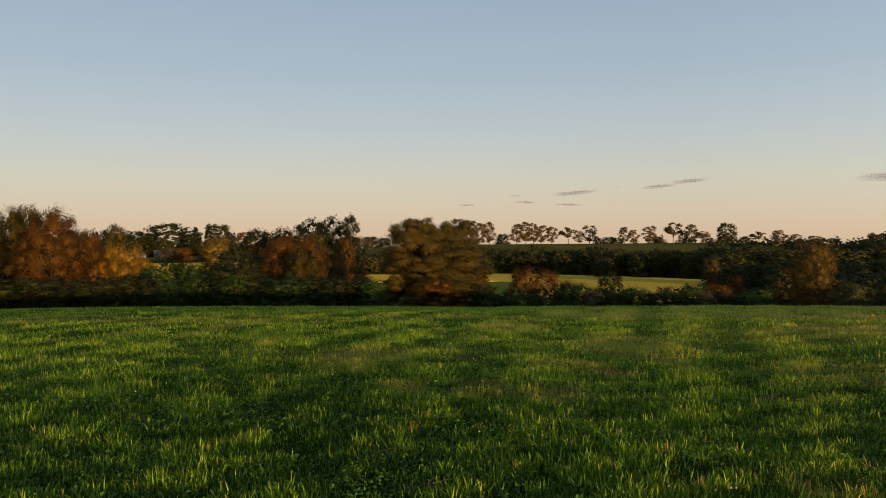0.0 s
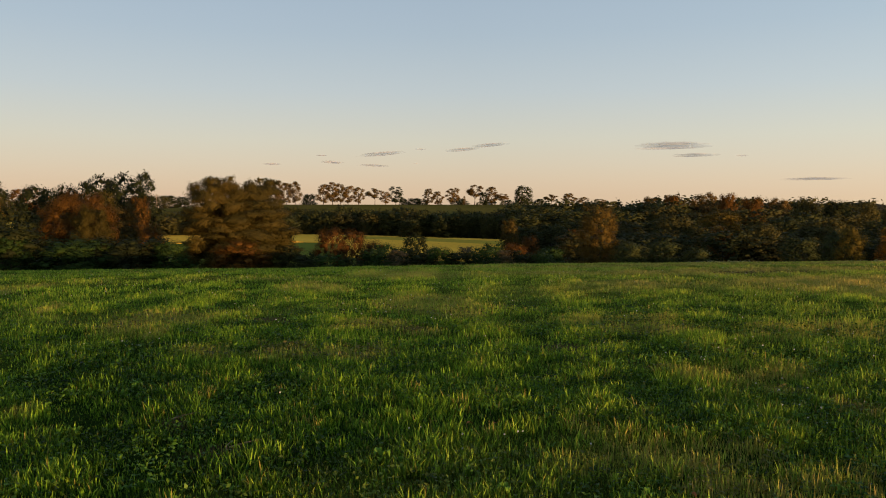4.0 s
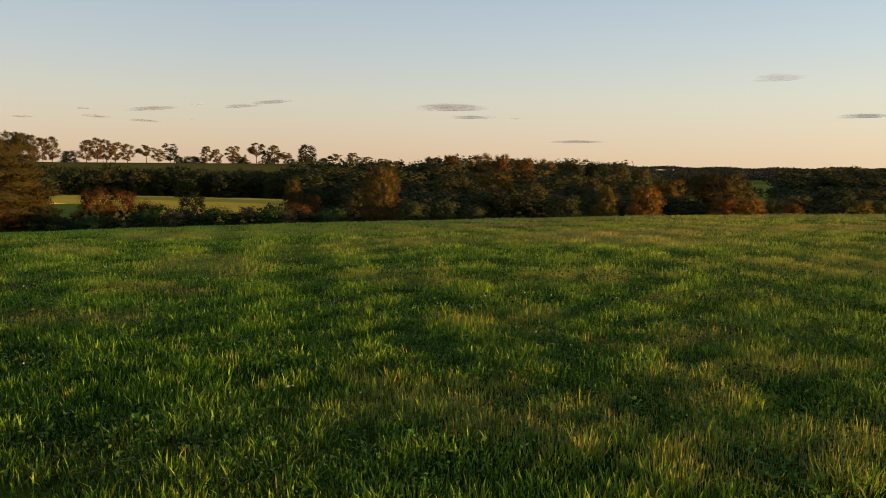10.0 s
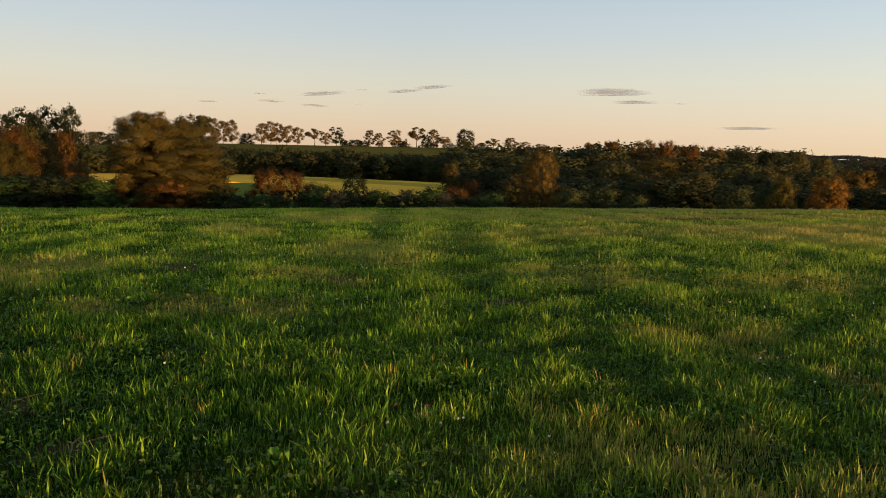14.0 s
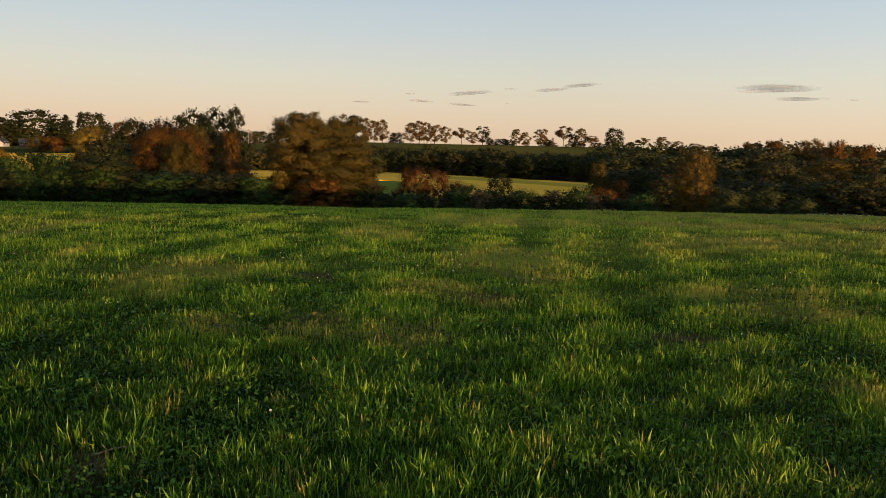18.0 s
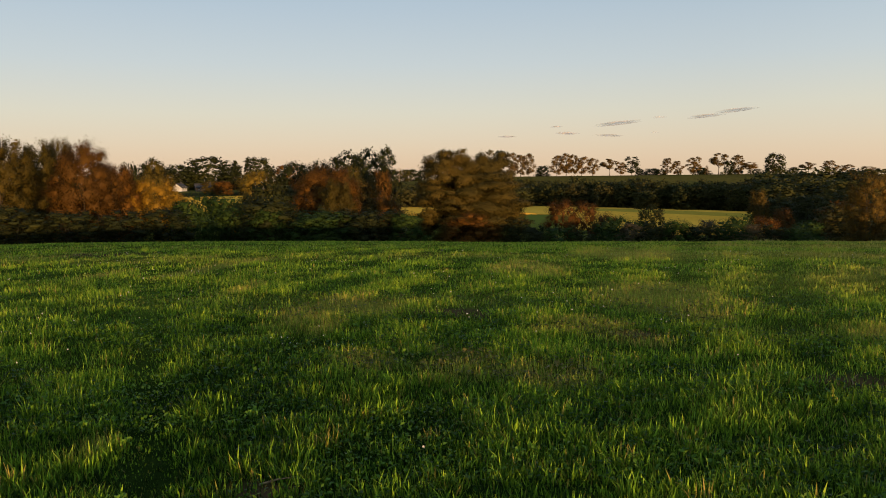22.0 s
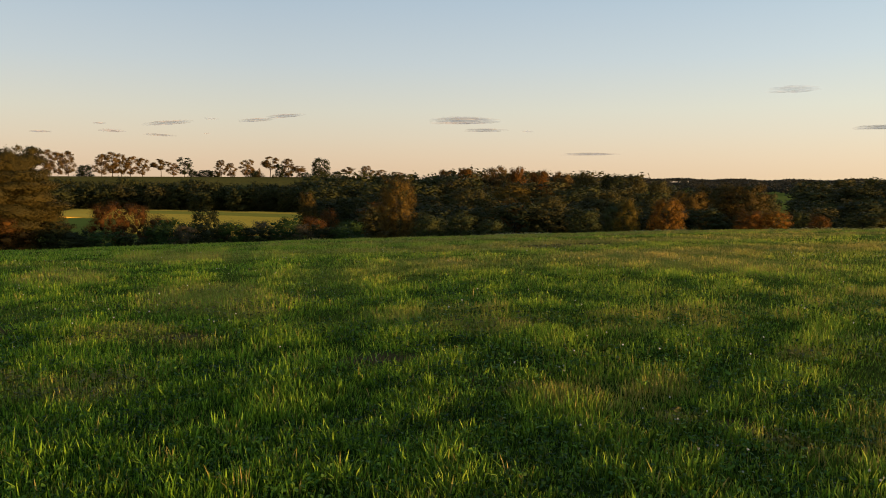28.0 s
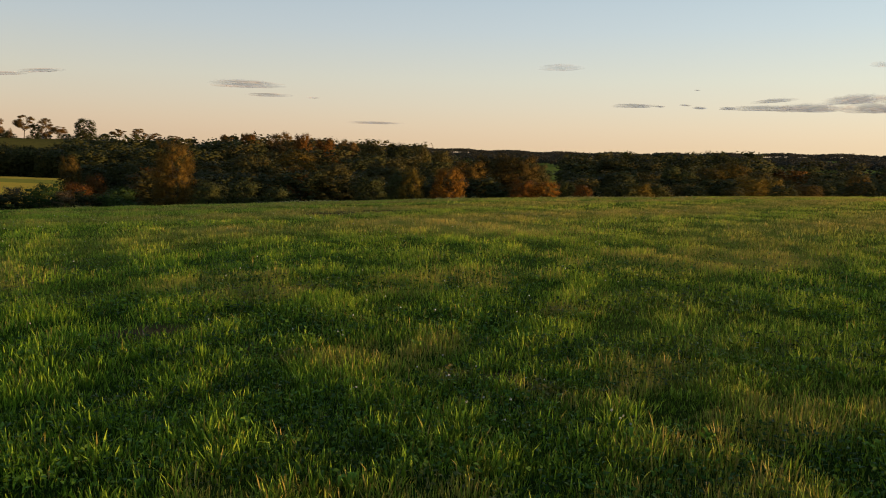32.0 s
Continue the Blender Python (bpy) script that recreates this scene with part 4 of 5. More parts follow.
def house(az, dist, wide, deep, eaves, ridge, turn, label, boards=None):
    """A gabled farm building: walls, two roof slopes, chimney, door and windows."""
    a = radians(az)
    x, y = HUB_X + dist * math.sin(a), HUB_Y + dist * math.cos(a)
    root = tagged(new("farmhouse"), label, "house")
    root.matrix_basis = pose(x, y, float(land(x, y)) - 0.2, 0, 0, -az + turn)
    w, d = wide / 2, deep / 2
    v = [(-w, -d, 0), (w, -d, 0), (w, d, 0), (-w, d, 0), (-w, -d, eaves), (w, -d, eaves), (w, d, eaves), (-w, d, eaves), (-w, 0, ridge), (w, 0, ridge)]
    f = [(0, 1, 5, 4), (1, 2, 6, 9, 5), (2, 3, 7, 6), (3, 0, 4, 8, 7), (0, 3, 2, 1), (4, 5, 9, 8), (6, 7, 8, 9)]
    part("wall", link_mesh("wall", v, f, [boards or WHITE]), root)
    if boards:
        ve = [(w + 0.01, -d, 0), (w + 0.06, -d, 0), (w + 0.06, d, 0), (w + 0.01, d, 0), (w + 0.01, -d, eaves), (w + 0.06, -d, eaves), (w + 0.06, d, eaves), (w + 0.01, d, eaves), (w + 0.01, 0, ridge), (w + 0.06, 0, ridge)]
        part("gable_cladding", link_mesh("gable_cladding", ve, [(0, 3, 7, 8, 4), (1, 5, 9, 6, 2), (0, 1, 2, 3), (0, 4, 5, 1), (2, 6, 7, 3), (4, 8, 9, 5), (6, 9, 8, 7)], [WHITE]), root, "white painted gable boards")
    for s in (-1, 1):
        o, t = 0.4, 0.22
        k = (ridge - eaves) / d
        ve = [(-w - o, s * (d + o), eaves - k * o + 0.05), (w + o, s * (d + o), eaves - k * o + 0.05), (w + o, 0, ridge + 0.05), (-w - o, 0, ridge + 0.05)]
        ve += [(p[0], p[1], p[2] + t) for p in ve]
        fa = [(0, 1, 2, 3), (4, 7, 6, 5), (0, 4, 5, 1), (1, 5, 6, 2), (2, 6, 7, 3), (3, 7, 4, 0)]
        part("roof", link_mesh("roof", ve, fa, [SLATE]), root)
    part("chimney", slab("chimney", w * 0.5, w * 0.5 + 0.7, -0.35, 0.35, ridge - 0.6, ridge + 1.1, SLATE), root)
    for i in range(max(2, int(wide / 3))):
        cx = -w + wide * (i + 0.5) / max(2, int(wide / 3))
        win = part("window", slab("window", cx - 0.55, cx + 0.55, -d - 0.08, -d - 0.02, 1.1, 2.5, WHITE), root)
        part("pane", slab("pane", cx - 0.45, cx + 0.45, -d - 0.11, -d - 0.085, 1.2, 2.4, PANE), win)
    return root


house(-22.6, 405, 5.6, 5.0, 2.1, 3.9, 62, "white gabled farmhouse among trees on the far slope")
house(-20.9, 395, 9.0, 6.0, 2.0, 3.8, 5, "low dark-roofed brown outbuilding beside the farmhouse", BROWN)
house(-17.0, 430, 5.0, 4.5, 6.6, 8.9, 62, "tall white farmhouse with a dark roof among trees")
house(17.15, 505, 4.0, 4.0, 1.5, 2.3, 20, "small white farm building behind the ridge trees")


def utility_pole(az, dist, height):
    a = radians(az)
    x, y = HUB_X + dist * math.sin(a), HUB_Y + dist * math.cos(a)
    root = tagged(new("utility_pole"), "weathered wooden utility pole with a crossarm", "pole")
    root.matrix_basis = pose(x, y, float(land(x, y)) - 0.3, 0, 0, -az)
    v, f = tube([(0, 0, 0), (0, 0, height / 2), (0, 0, height)], [0.19, 0.16, 0.12], 8)
    part("pole", link_mesh("pole", v, f, [POLE], True), root)
    part("crossarm", slab("crossarm", -1.2, 1.2, -0.14, -0.02, height - 0.9, height - 0.7, POLE), root)


utility_pole(-7.0, 395, 13.0)


# ---- clouds ----
def cloud_material(name, col, body):
    mat, n, l, bsdf = material(name, 1.0)
    bsdf.inputs["Specular IOR Level"].default_value = 0.0
    bsdf.inputs["Base Color"].default_value = (*col, 1)
    tc = n.new("ShaderNodeTexCoord")
    flat = n.new("ShaderNodeVectorMath")
    flat.operation = "MULTIPLY"
    flat.inputs[1].default_value = (1, 0, 1)
    l.new(tc.outputs["Object"], flat.inputs[0])
    ln = n.new("ShaderNodeVectorMath")
    ln.operation = "LENGTH"
    l.new(flat.outputs[0], ln.inputs[0])
    f = noise_at(n, l, 1.3, 4.0, stretch=(2.2, 1, 1.0))
    add = n.new("ShaderNodeMath")
    add.operation = "MULTIPLY_ADD"
    l.new(f, add.inputs[0])
    add.inputs[1].default_value = 1.0
    l.new(ln.outputs["Value"], add.inputs[2])
    c = n.new("ShaderNodeMapRange")
    c.inputs["From Min"].default_value, c.inputs["From Max"].default_value = 0.7, 1.35
    c.inputs["To Min"].default_value, c.inputs["To Max"].default_value = body, 0.0
    l.new(add.outputs[0], c.inputs["Value"])
    l.new(c.outputs[0], bsdf.inputs["Alpha"])
    tr, clear = n.new("ShaderNodeBsdfTranslucent"), n.new("ShaderNodeBsdfTransparent")
    tr.inputs["Color"].default_value = (*col, 1)
    thin, both = n.new("ShaderNodeMixShader"), n.new("ShaderNodeMixShader")
    l.new(c.outputs[0], thin.inputs[0])
    l.new(clear.outputs[0], thin.inputs[1])
    l.new(tr.outputs[0], thin.inputs[2])
    both.inputs[0].default_value = 0.5
    l.new(bsdf.outputs[0], both.inputs[1])
    l.new(thin.outputs[0], both.inputs[2])
    l.new(both.outputs[0], n["Material Output"].inputs["Surface"])
    return mat


CLOUD = cloud_material("evening_cloud", (0.6, 0.56, 0.6), 0.56)
VEIL = cloud_material("thin_veil_cloud", (0.85, 0.78, 0.78), 0.3)


def cloud(az, el, wide, high, tilt=0.0, veil=False, label="thin grey-mauve streak of evening cloud"):
    """A flat lens of cloud 3.6 km off; sizes in degrees."""
    dist = 3600.0
    bm = bmesh.new()
    bmesh.ops.create_icosphere(bm, subdivisions=4, radius=1.0)
    for v in bm.verts:
        k = noise.noise(v.co * 2.3 + Vector((az, el, 0)))
        v.co *= 1 + 0.3 * k
        v.co.z *= 1.0 - 0.35 * (v.co.z < 0)
    me = bpy.data.meshes.new("cloud")
    bm.to_mesh(me)
    bm.free()
    me.materials.append(VEIL if veil else CLOUD)
    me.shade_smooth()
    ob = tagged(new("cloud", me), label, "cloud", "evening clouds", "structure")
    a, e = radians(az), radians(el)
    c = Vector((math.sin(a) * math.cos(e), math.cos(a) * math.cos(e), math.sin(e))) * dist
    ob.matrix_basis = pose(c.x, c.y, c.z, 0, tilt, -az) @ Matrix.Diagonal((dist * radians(wide) / 2, dist * radians(wide) / 3, dist * radians(high) / 2 * 0.8, 1))
    return ob


cloud(8.96, 4.20, 4.08, 0.30, -5)
cloud(14.93, 4.51, 3.10, 0.24, -4)
cloud(16.97, 4.83, 3.40, 0.24, -5)
cloud(5.36, 3.58, 2.16, 0.26, 2)
cloud(8.37, 3.35, 2.67, 0.16, 2)
cloud(1.02, 3.42, 1.66, 0.17)
cloud(4.60, 4.07, 1.06, 0.14)
cloud(11.86, 4.54, 1.35, 0.14, 0, True)
cloud(11.55, 3.50, 0.70, 0.12, 0, True)
cloud(29.99, 4.54, 6.38, 0.66)
cloud(31.58, 3.85, 3.95, 0.22)
cloud(34.66, 3.75, 1.12, 0.18, 0, True)
cloud(39.21, 2.06, 5.04, 0.2)
cloud(52.64, 6.18, 4.05, 0.55, 0, True)
cloud(57.86, 3.52, 4.05, 0.34)
cloud(59.64, 3.47, 0.91, 0.19)
cloud(61.34, 3.56, 1.06, 0.19, 3)
cloud(62.31, 3.37, 1.30, 0.30, 3)
cloud(64.20, 3.33, 1.60, 0.37)
cloud(62.08, 4.59, 0.52, 0.11)
cloud(66.56, 3.32, 5.95, 0.45)
cloud(67.07, 3.83, 3.51, 0.34, -4)
cloud(69.30, 3.31, 5.77, 0.85)
cloud(71.93, 3.84, 4.86, 0.97, -4)
cloud(73.40, 3.26, 6.05, 1.00)
cloud(75.5, 3.9, 6.0, 1.2)
cloud(73.40, 5.98, 2.20, 0.49, 5, True)


# ---- grass ----
def blade_material(name, greens, dry, passing):
    """Grass: tints tuft by tuft, straw where it has dried, and light through the blade."""
    mat, n, l, bsdf = material(name, 0.5)
    bsdf.inputs["Specular IOR Level"].default_value = 0.08
    tint = n.new("ShaderNodeAttribute")
    tint.attribute_name = "tint"
    at = n.new("ShaderNodeAttribute")
    at.attribute_name = "dry"
    c1 = ramp(n, greens)
    c2 = ramp(n, dry)
    l.new(tint.outputs["Fac"], c1.inputs[0])
    l.new(tint.outputs["Fac"], c2.inputs[0])
    col = mix(n, l, "MIX", at.outputs["Fac"], c1.outputs[0], c2.outputs[0])
    l.new(col, bsdf.inputs["Base Color"])
    tr = n.new("ShaderNodeBsdfTranslucent")
    l.new(col, tr.inputs["Color"])
    ms = n.new("ShaderNodeMixShader")
    ms.inputs[0].default_value = passing
    l.new(bsdf.outputs[0], ms.inputs[1])
    l.new(tr.outputs[0], ms.inputs[2])
    l.new(ms.outputs[0], n["Material Output"].inputs["Surface"])
    return mat


# tint also carries light and shade painted in by blades()
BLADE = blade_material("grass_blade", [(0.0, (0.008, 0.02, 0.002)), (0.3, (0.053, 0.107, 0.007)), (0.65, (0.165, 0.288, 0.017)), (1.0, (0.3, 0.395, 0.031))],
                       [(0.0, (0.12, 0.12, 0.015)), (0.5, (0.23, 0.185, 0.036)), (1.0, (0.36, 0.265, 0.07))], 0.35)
HERB = blade_material("clover_leaf", [(0.0, (0.007, 0.02, 0.002)), (0.6, (0.032, 0.075, 0.007)), (1.0, (0.1, 0.18, 0.018))],
                      [(0.0, (0.04, 0.045, 0.012)), (1.0, (0.12, 0.105, 0.025))], 0.2)


def lumps(x, y, short, long, seed):
    """Uneven growth of the sward, 0 to 1, with lumps from short to long metres across."""
    g = np.random.default_rng(seed)
    total, power = np.zeros_like(x), 0.0
    for wave in np.geomspace(short, long, 9):
        for _ in range(2):
            a, ph = g.uniform(0, 6.28), g.uniform(0, 6.28)
            amp = wave ** 0.1
            total += amp * np.sin((x * math.cos(a) + y * math.sin(a)) * 6.28 / wave + ph)
            power += amp * amp / 2
    return smooth(-1.7, 1.7, total / math.sqrt(power))


def blades(name, r0, r1, az0, az1, per_m2, height, width, seed, joints, label, tall):
    """Grass of one distance: low turf, or taller tufts of bent, tapering blades standing out of it."""
    g = np.random.default_rng(seed)
    az0, az1 = radians(az0), radians(az1)
    n = int(per_m2 * (az1 - az0) / 2 * (r1 * r1 - r0 * r0))
    tufts = max(1, n // (11 if tall else 7))
    tr_, ta = np.sqrt(g.uniform(r0 * r0, r1 * r1, tufts)), g.uniform(az0, az1, tufts)
    tx, ty = HUB_X + tr_ * np.sin(ta), HUB_Y + tr_ * np.cos(ta)
    grow = lumps(tx, ty, 0.2 + 0.012 * r0, 1.2 + 0.1 * r0, 71)
    if tall:
        stays = g.random(tufts) < (0.35 + 0.65 * grow) * (1 - 0.85 * track(tx, ty))
        tx, ty, grow = tx[stays], ty[stays], grow[stays]
        tufts = len(tx)
        n = int(n * 0.75)
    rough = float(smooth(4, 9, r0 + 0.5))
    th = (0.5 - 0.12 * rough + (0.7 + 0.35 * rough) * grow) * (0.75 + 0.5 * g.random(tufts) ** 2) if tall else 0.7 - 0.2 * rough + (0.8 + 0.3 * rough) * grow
    hue = g.random(tufts)
    own = g.integers(tufts, size=n)
    spread = (0.028 if tall else 0.045) + 0.006 * r0
    ox, oy = g.normal(0, spread, n), g.normal(0, spread, n)
    x, y = tx[own] + ox, ty[own] + oy
    straw = np.maximum(spots(x, y, DRY), 0.95 * spots(x, y, THIN))
    az = np.degrees(np.arctan2(x - HUB_X, y - HUB_Y))
    # single straw blades among the green ones, most of them in the dry patches
    dry = np.where(g.random(n) < 0.03 + 0.48 * straw + 0.2 * parched(x, y), g.uniform(0.6, 1.0, n), 0.2 * straw + 0.5 * drift(x, y) * g.random(n) ** 2 + 0.7 * parched(x, y))
    dry = np.clip(np.maximum(dry, 0.9 * (hue[own] > 0.97)) + 0.26 * smooth(5, 45, az) * g.random(n), 0, 1)
    keep = (g.random(n) > (0.93 if tall else 0.75) * spots(x, y, BARE)) & ((np.hypot(x - 0.2, y - 0.33) > 2.75) | (az1 > 1.6))
    h = height * (1 - 0.55 * track(x, y)) * th[own] * (0.5 + 0.75 * g.random(n)) * (1 - 0.05 * straw)
    w = width * (0.55 + 0.75 * g.random(n)) * (1 - 0.38 * straw)
    tr_far = np.hypot(x - HUB_X, y - HUB_Y)
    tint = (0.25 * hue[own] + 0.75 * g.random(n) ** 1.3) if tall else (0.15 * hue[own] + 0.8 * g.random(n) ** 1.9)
    # hollows darkened, the shaded eastern brow lightened: light and shade put into the tint
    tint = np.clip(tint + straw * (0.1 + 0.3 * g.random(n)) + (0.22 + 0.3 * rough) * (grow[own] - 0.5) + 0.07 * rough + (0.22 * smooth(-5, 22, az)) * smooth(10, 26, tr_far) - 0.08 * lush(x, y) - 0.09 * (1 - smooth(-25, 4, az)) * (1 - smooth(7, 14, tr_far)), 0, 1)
    x, y, dry, h, w, ox, oy, tint, straw = (q[keep] for q in (x, y, dry, h, w, ox, oy, tint, straw))
    n = len(x)
    z = land(x, y) - 0.006
    lean = np.arctan2(oy, ox) + g.normal(0, 0.9, n)
    tilt = np.abs(g.normal(0.16, 0.33, n)) * (1 - 0.5 * straw)
    bend = tilt + np.abs(g.normal(0.22, 0.44, n)) * (1 - 0.5 * straw)
    face = lean + math.pi / 2 + g.normal(0, 0.5, n)
    dx, dy = np.cos(lean), np.sin(lean)
    wx, wy = np.cos(face) * w / 2, np.sin(face) * w / 2
    base = np.stack([x, y, z], 1)
    side = np.stack([wx, wy, np.zeros(n)], 1)
    mid = base + np.stack([dx * np.sin(tilt), dy * np.sin(tilt), np.cos(tilt)], 1) * (h * 0.55)[:, None]
    tip = mid + np.stack([dx * np.sin(bend), dy * np.sin(bend), np.cos(bend)], 1) * (h * 0.45)[:, None]
    if joints:
        co = np.stack([base - side * 0.7, base + side * 0.7, mid + side, mid - side, tip], 1)
        per = 5
        loop = np.array([0, 1, 2, 3, 3, 2, 4])
        starts = np.array([0, 4])
    else:
        co = np.stack([base - side, base + side, tip], 1)
        per = 3
        loop = np.array([0, 1, 2])
        starts = np.array([0])
    me = bpy.data.meshes.new(name)
    me.vertices.add(per * n)
    me.vertices.foreach_set("co", co.reshape(-1))
    k = len(loop)
    me.loops.add(k * n)
    me.loops.foreach_set("vertex_index", (np.arange(n)[:, None] * per + loop[None]).ravel())
    me.polygons.add(len(starts) * n)
    me.polygons.foreach_set("loop_start", (np.arange(n)[:, None] * k + starts[None]).ravel())
    me.update(calc_edges=True)
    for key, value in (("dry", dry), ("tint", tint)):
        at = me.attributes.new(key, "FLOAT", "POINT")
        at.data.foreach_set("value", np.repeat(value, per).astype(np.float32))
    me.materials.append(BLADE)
    tagged(new(name, me), label, "grass", kind="stuff")


TURF, TUFTED = "short dense green turf of the mown field", "uneven tufted green grass with straw-coloured blades"
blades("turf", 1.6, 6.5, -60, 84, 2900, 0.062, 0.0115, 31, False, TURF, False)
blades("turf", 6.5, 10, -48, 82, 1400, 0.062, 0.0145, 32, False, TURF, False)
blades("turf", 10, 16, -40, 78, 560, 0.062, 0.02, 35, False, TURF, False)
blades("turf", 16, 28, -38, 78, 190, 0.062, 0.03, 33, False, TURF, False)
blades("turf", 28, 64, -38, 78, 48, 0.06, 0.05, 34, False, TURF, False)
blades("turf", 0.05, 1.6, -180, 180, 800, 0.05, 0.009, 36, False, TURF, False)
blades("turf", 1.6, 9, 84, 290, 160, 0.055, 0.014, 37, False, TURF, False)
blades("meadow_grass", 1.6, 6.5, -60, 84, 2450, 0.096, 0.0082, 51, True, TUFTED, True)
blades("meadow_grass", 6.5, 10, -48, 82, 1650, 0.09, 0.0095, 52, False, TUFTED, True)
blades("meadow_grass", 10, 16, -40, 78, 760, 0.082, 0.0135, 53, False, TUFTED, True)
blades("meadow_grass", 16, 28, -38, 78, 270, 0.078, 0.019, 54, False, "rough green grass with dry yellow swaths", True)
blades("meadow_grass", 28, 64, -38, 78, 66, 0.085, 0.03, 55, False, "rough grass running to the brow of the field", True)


def clover(r0, r1, per_m2, size, seed):
    """Low broad leaves between the grass."""
    g = np.random.default_rng(seed)
    az0, az1 = radians(-70), radians(84)
    n = int(per_m2 * (az1 - az0) / 2 * (r1 * r1 - r0 * r0))
    r, a = np.sqrt(g.uniform(r0 * r0, r1 * r1, n)), g.uniform(az0, az1, n)
    x, y = HUB_X + r * np.sin(a), HUB_Y + r * np.cos(a)
    keep = (np.sin(x * 2.2 + np.sin(y * 1.3) * 2) + np.sin(y * 2.9 + x) > -0.6) & (g.random(n) > 0.7 * spots(x, y, BARE)) & (g.random(n) > smooth(6, 15, r))
    x, y = x[keep], y[keep]
    n = len(x)
    p = np.stack([x, y, land(x, y) + 0.008 + 0.062 * g.random(n)], 1)
    nrm = g.normal(size=(n, 3)) * 0.45 + np.array([0, 0, 1.0])
    nrm /= np.linalg.norm(nrm, axis=1)[:, None]
    t1 = np.cross(nrm, g.normal(size=(n, 3)))
    t1 /= np.linalg.norm(t1, axis=1)[:, None]
    t2 = np.cross(nrm, t1)
    s = (size * (0.5 + 0.9 * g.random(n)))[:, None]
    q = np.stack([p - t1 * s, p - t2 * s * 0.6 + nrm * s * 0.2, p + t1 * s, p + t2 * s * 0.6 + nrm * s * 0.2], 1).reshape(-1)
    me = bpy.data.meshes.new("clover")
    me.vertices.add(4 * n)
    me.vertices.foreach_set("co", q)
    me.loops.add(4 * n)
    me.loops.foreach_set("vertex_index", np.arange(4 * n))
    me.polygons.add(n)
    me.polygons.foreach_set("loop_start", np.arange(0, 4 * n, 4))
    me.update(calc_edges=True)
    at = me.attributes.new("dry", "FLOAT", "POINT")
    at.data.foreach_set("value", np.repeat(np.clip(0.5 * drift(x, y) + spots(x, y, DRY), 0, 1), 4).astype(np.float32))
    at = me.attributes.new("tint", "FLOAT", "POINT")
    at.data.foreach_set("value", np.repeat(np.clip(0.6 * lumps(x, y, 0.3, 2.0, 9) + 0.4 * g.random(n), 0, 1), 4).astype(np.float32))
    me.materials.append(HERB)
    tagged(new("clover", me), "low dark clover and herb leaves between the grass", "clover", kind="stuff")


clover(1.6, 6.5, 1000, 0.015, 41)
clover(6.5, 15, 340, 0.022, 42)


# ---- tall dry grass left standing along the brow ----
def dry_tuft(seed):
    """A tuft of tall, dry grass stems with drooping heads."""
    g = np.random.default_rng(seed)
    v, f, dry, tint = [], [], [], []
    for i in range(70):
        a, lean = g.uniform(0, 6.28), abs(g.normal(0, 0.28))
        x, y = g.normal(0, 0.22), g.normal(0, 0.22)
        h, w = g.uniform(0.3, 0.75), g.uniform(0.008, 0.02)
        dx, dy, k = math.cos(a) * lean, math.sin(a) * lean, len(v)
        sx, sy = -math.sin(a) * w, math.cos(a) * w
        x, y = x * 1.4, y * 1.4
        v += [(x - sx, y - sy, -0.03), (x + sx, y + sy, -0.03), (x + dx * h * 0.5 + sx, y + dy * h * 0.5 + sy, h * 0.62), (x + dx * h * 0.5 - sx, y + dy * h * 0.5 - sy, h * 0.62), (x + dx * h * 1.3, y + dy * h * 1.3, h)]
        f += [(k, k + 1, k + 2, k + 3), (k + 3, k + 2, k + 4)]
        dry += [g.uniform(0.85, 1.0)] * 5
        tint += [g.uniform(0.6, 1.0)] * 5
    me = link_mesh("dry_grass_tuft", v, f, [BLADE])
    for key, value in (("dry", dry), ("tint", tint)):
        me.attributes.new(key, "FLOAT", "POINT").data.foreach_set("value", value)
    return tagged(new("dry_grass_tuft", me), "tuft of tall dry grass on the brow of the field", "grass", kind="stuff")


tuft = dry_tuft(3)
g1 = np.random.default_rng(14)
for i, az in enumerate((19.0, 32.3, 33.0, 33.6, 34.6, 35.3, 36.1, 43.0, 44.2, 45.5, 46.3, 53.0, 55.2, 58.1, 59.6, 62.0)):
    r = 47 + 5 * float(g1.random())
    x, y = HUB_X + r * math.sin(radians(az)), HUB_Y + r * math.cos(radians(az))
    place = pose(x, y, float(land(x, y)), 0, 0, 360 * float(g1.random())) @ Matrix.Diagonal((1.5, 1.5, 0.22 + 0.3 * float(g1.random()), 1))
    if i:
        copy_thing(tuft, place)
    else:
        tuft.matrix_basis = place


# ---- small things in the grass ----
def solid(name, low, high, rough=0.6, scale=30.0):
    mat, n, l, bsdf = material(name, rough)
    bsdf.inputs["Specular IOR Level"].default_value = 0.1
    c = ramp(n, [(0.35, low), (0.65, high)])
    l.new(noise_at(n, l, scale, 3.0), c.inputs[0])
    l.new(c.outputs[0], bsdf.inputs["Base Color"])
    return mat


PETAL = solid("clover_petal", (0.3, 0.29, 0.26), (0.48, 0.46, 0.42))
STALK = solid("green_stalk", (0.04, 0.08, 0.015), (0.07, 0.12, 0.02))
WEED = solid("weed_leaf", (0.045, 0.095, 0.007), (0.085, 0.155, 0.011), 0.6, 12.0)
DEAD = solid("dead_leaf", (0.16, 0.045, 0.014), (0.28, 0.1, 0.03), 0.7)
TWIG = solid("dry_twig", (0.12, 0.08, 0.045), (0.3, 0.2, 0.1), 0.9)


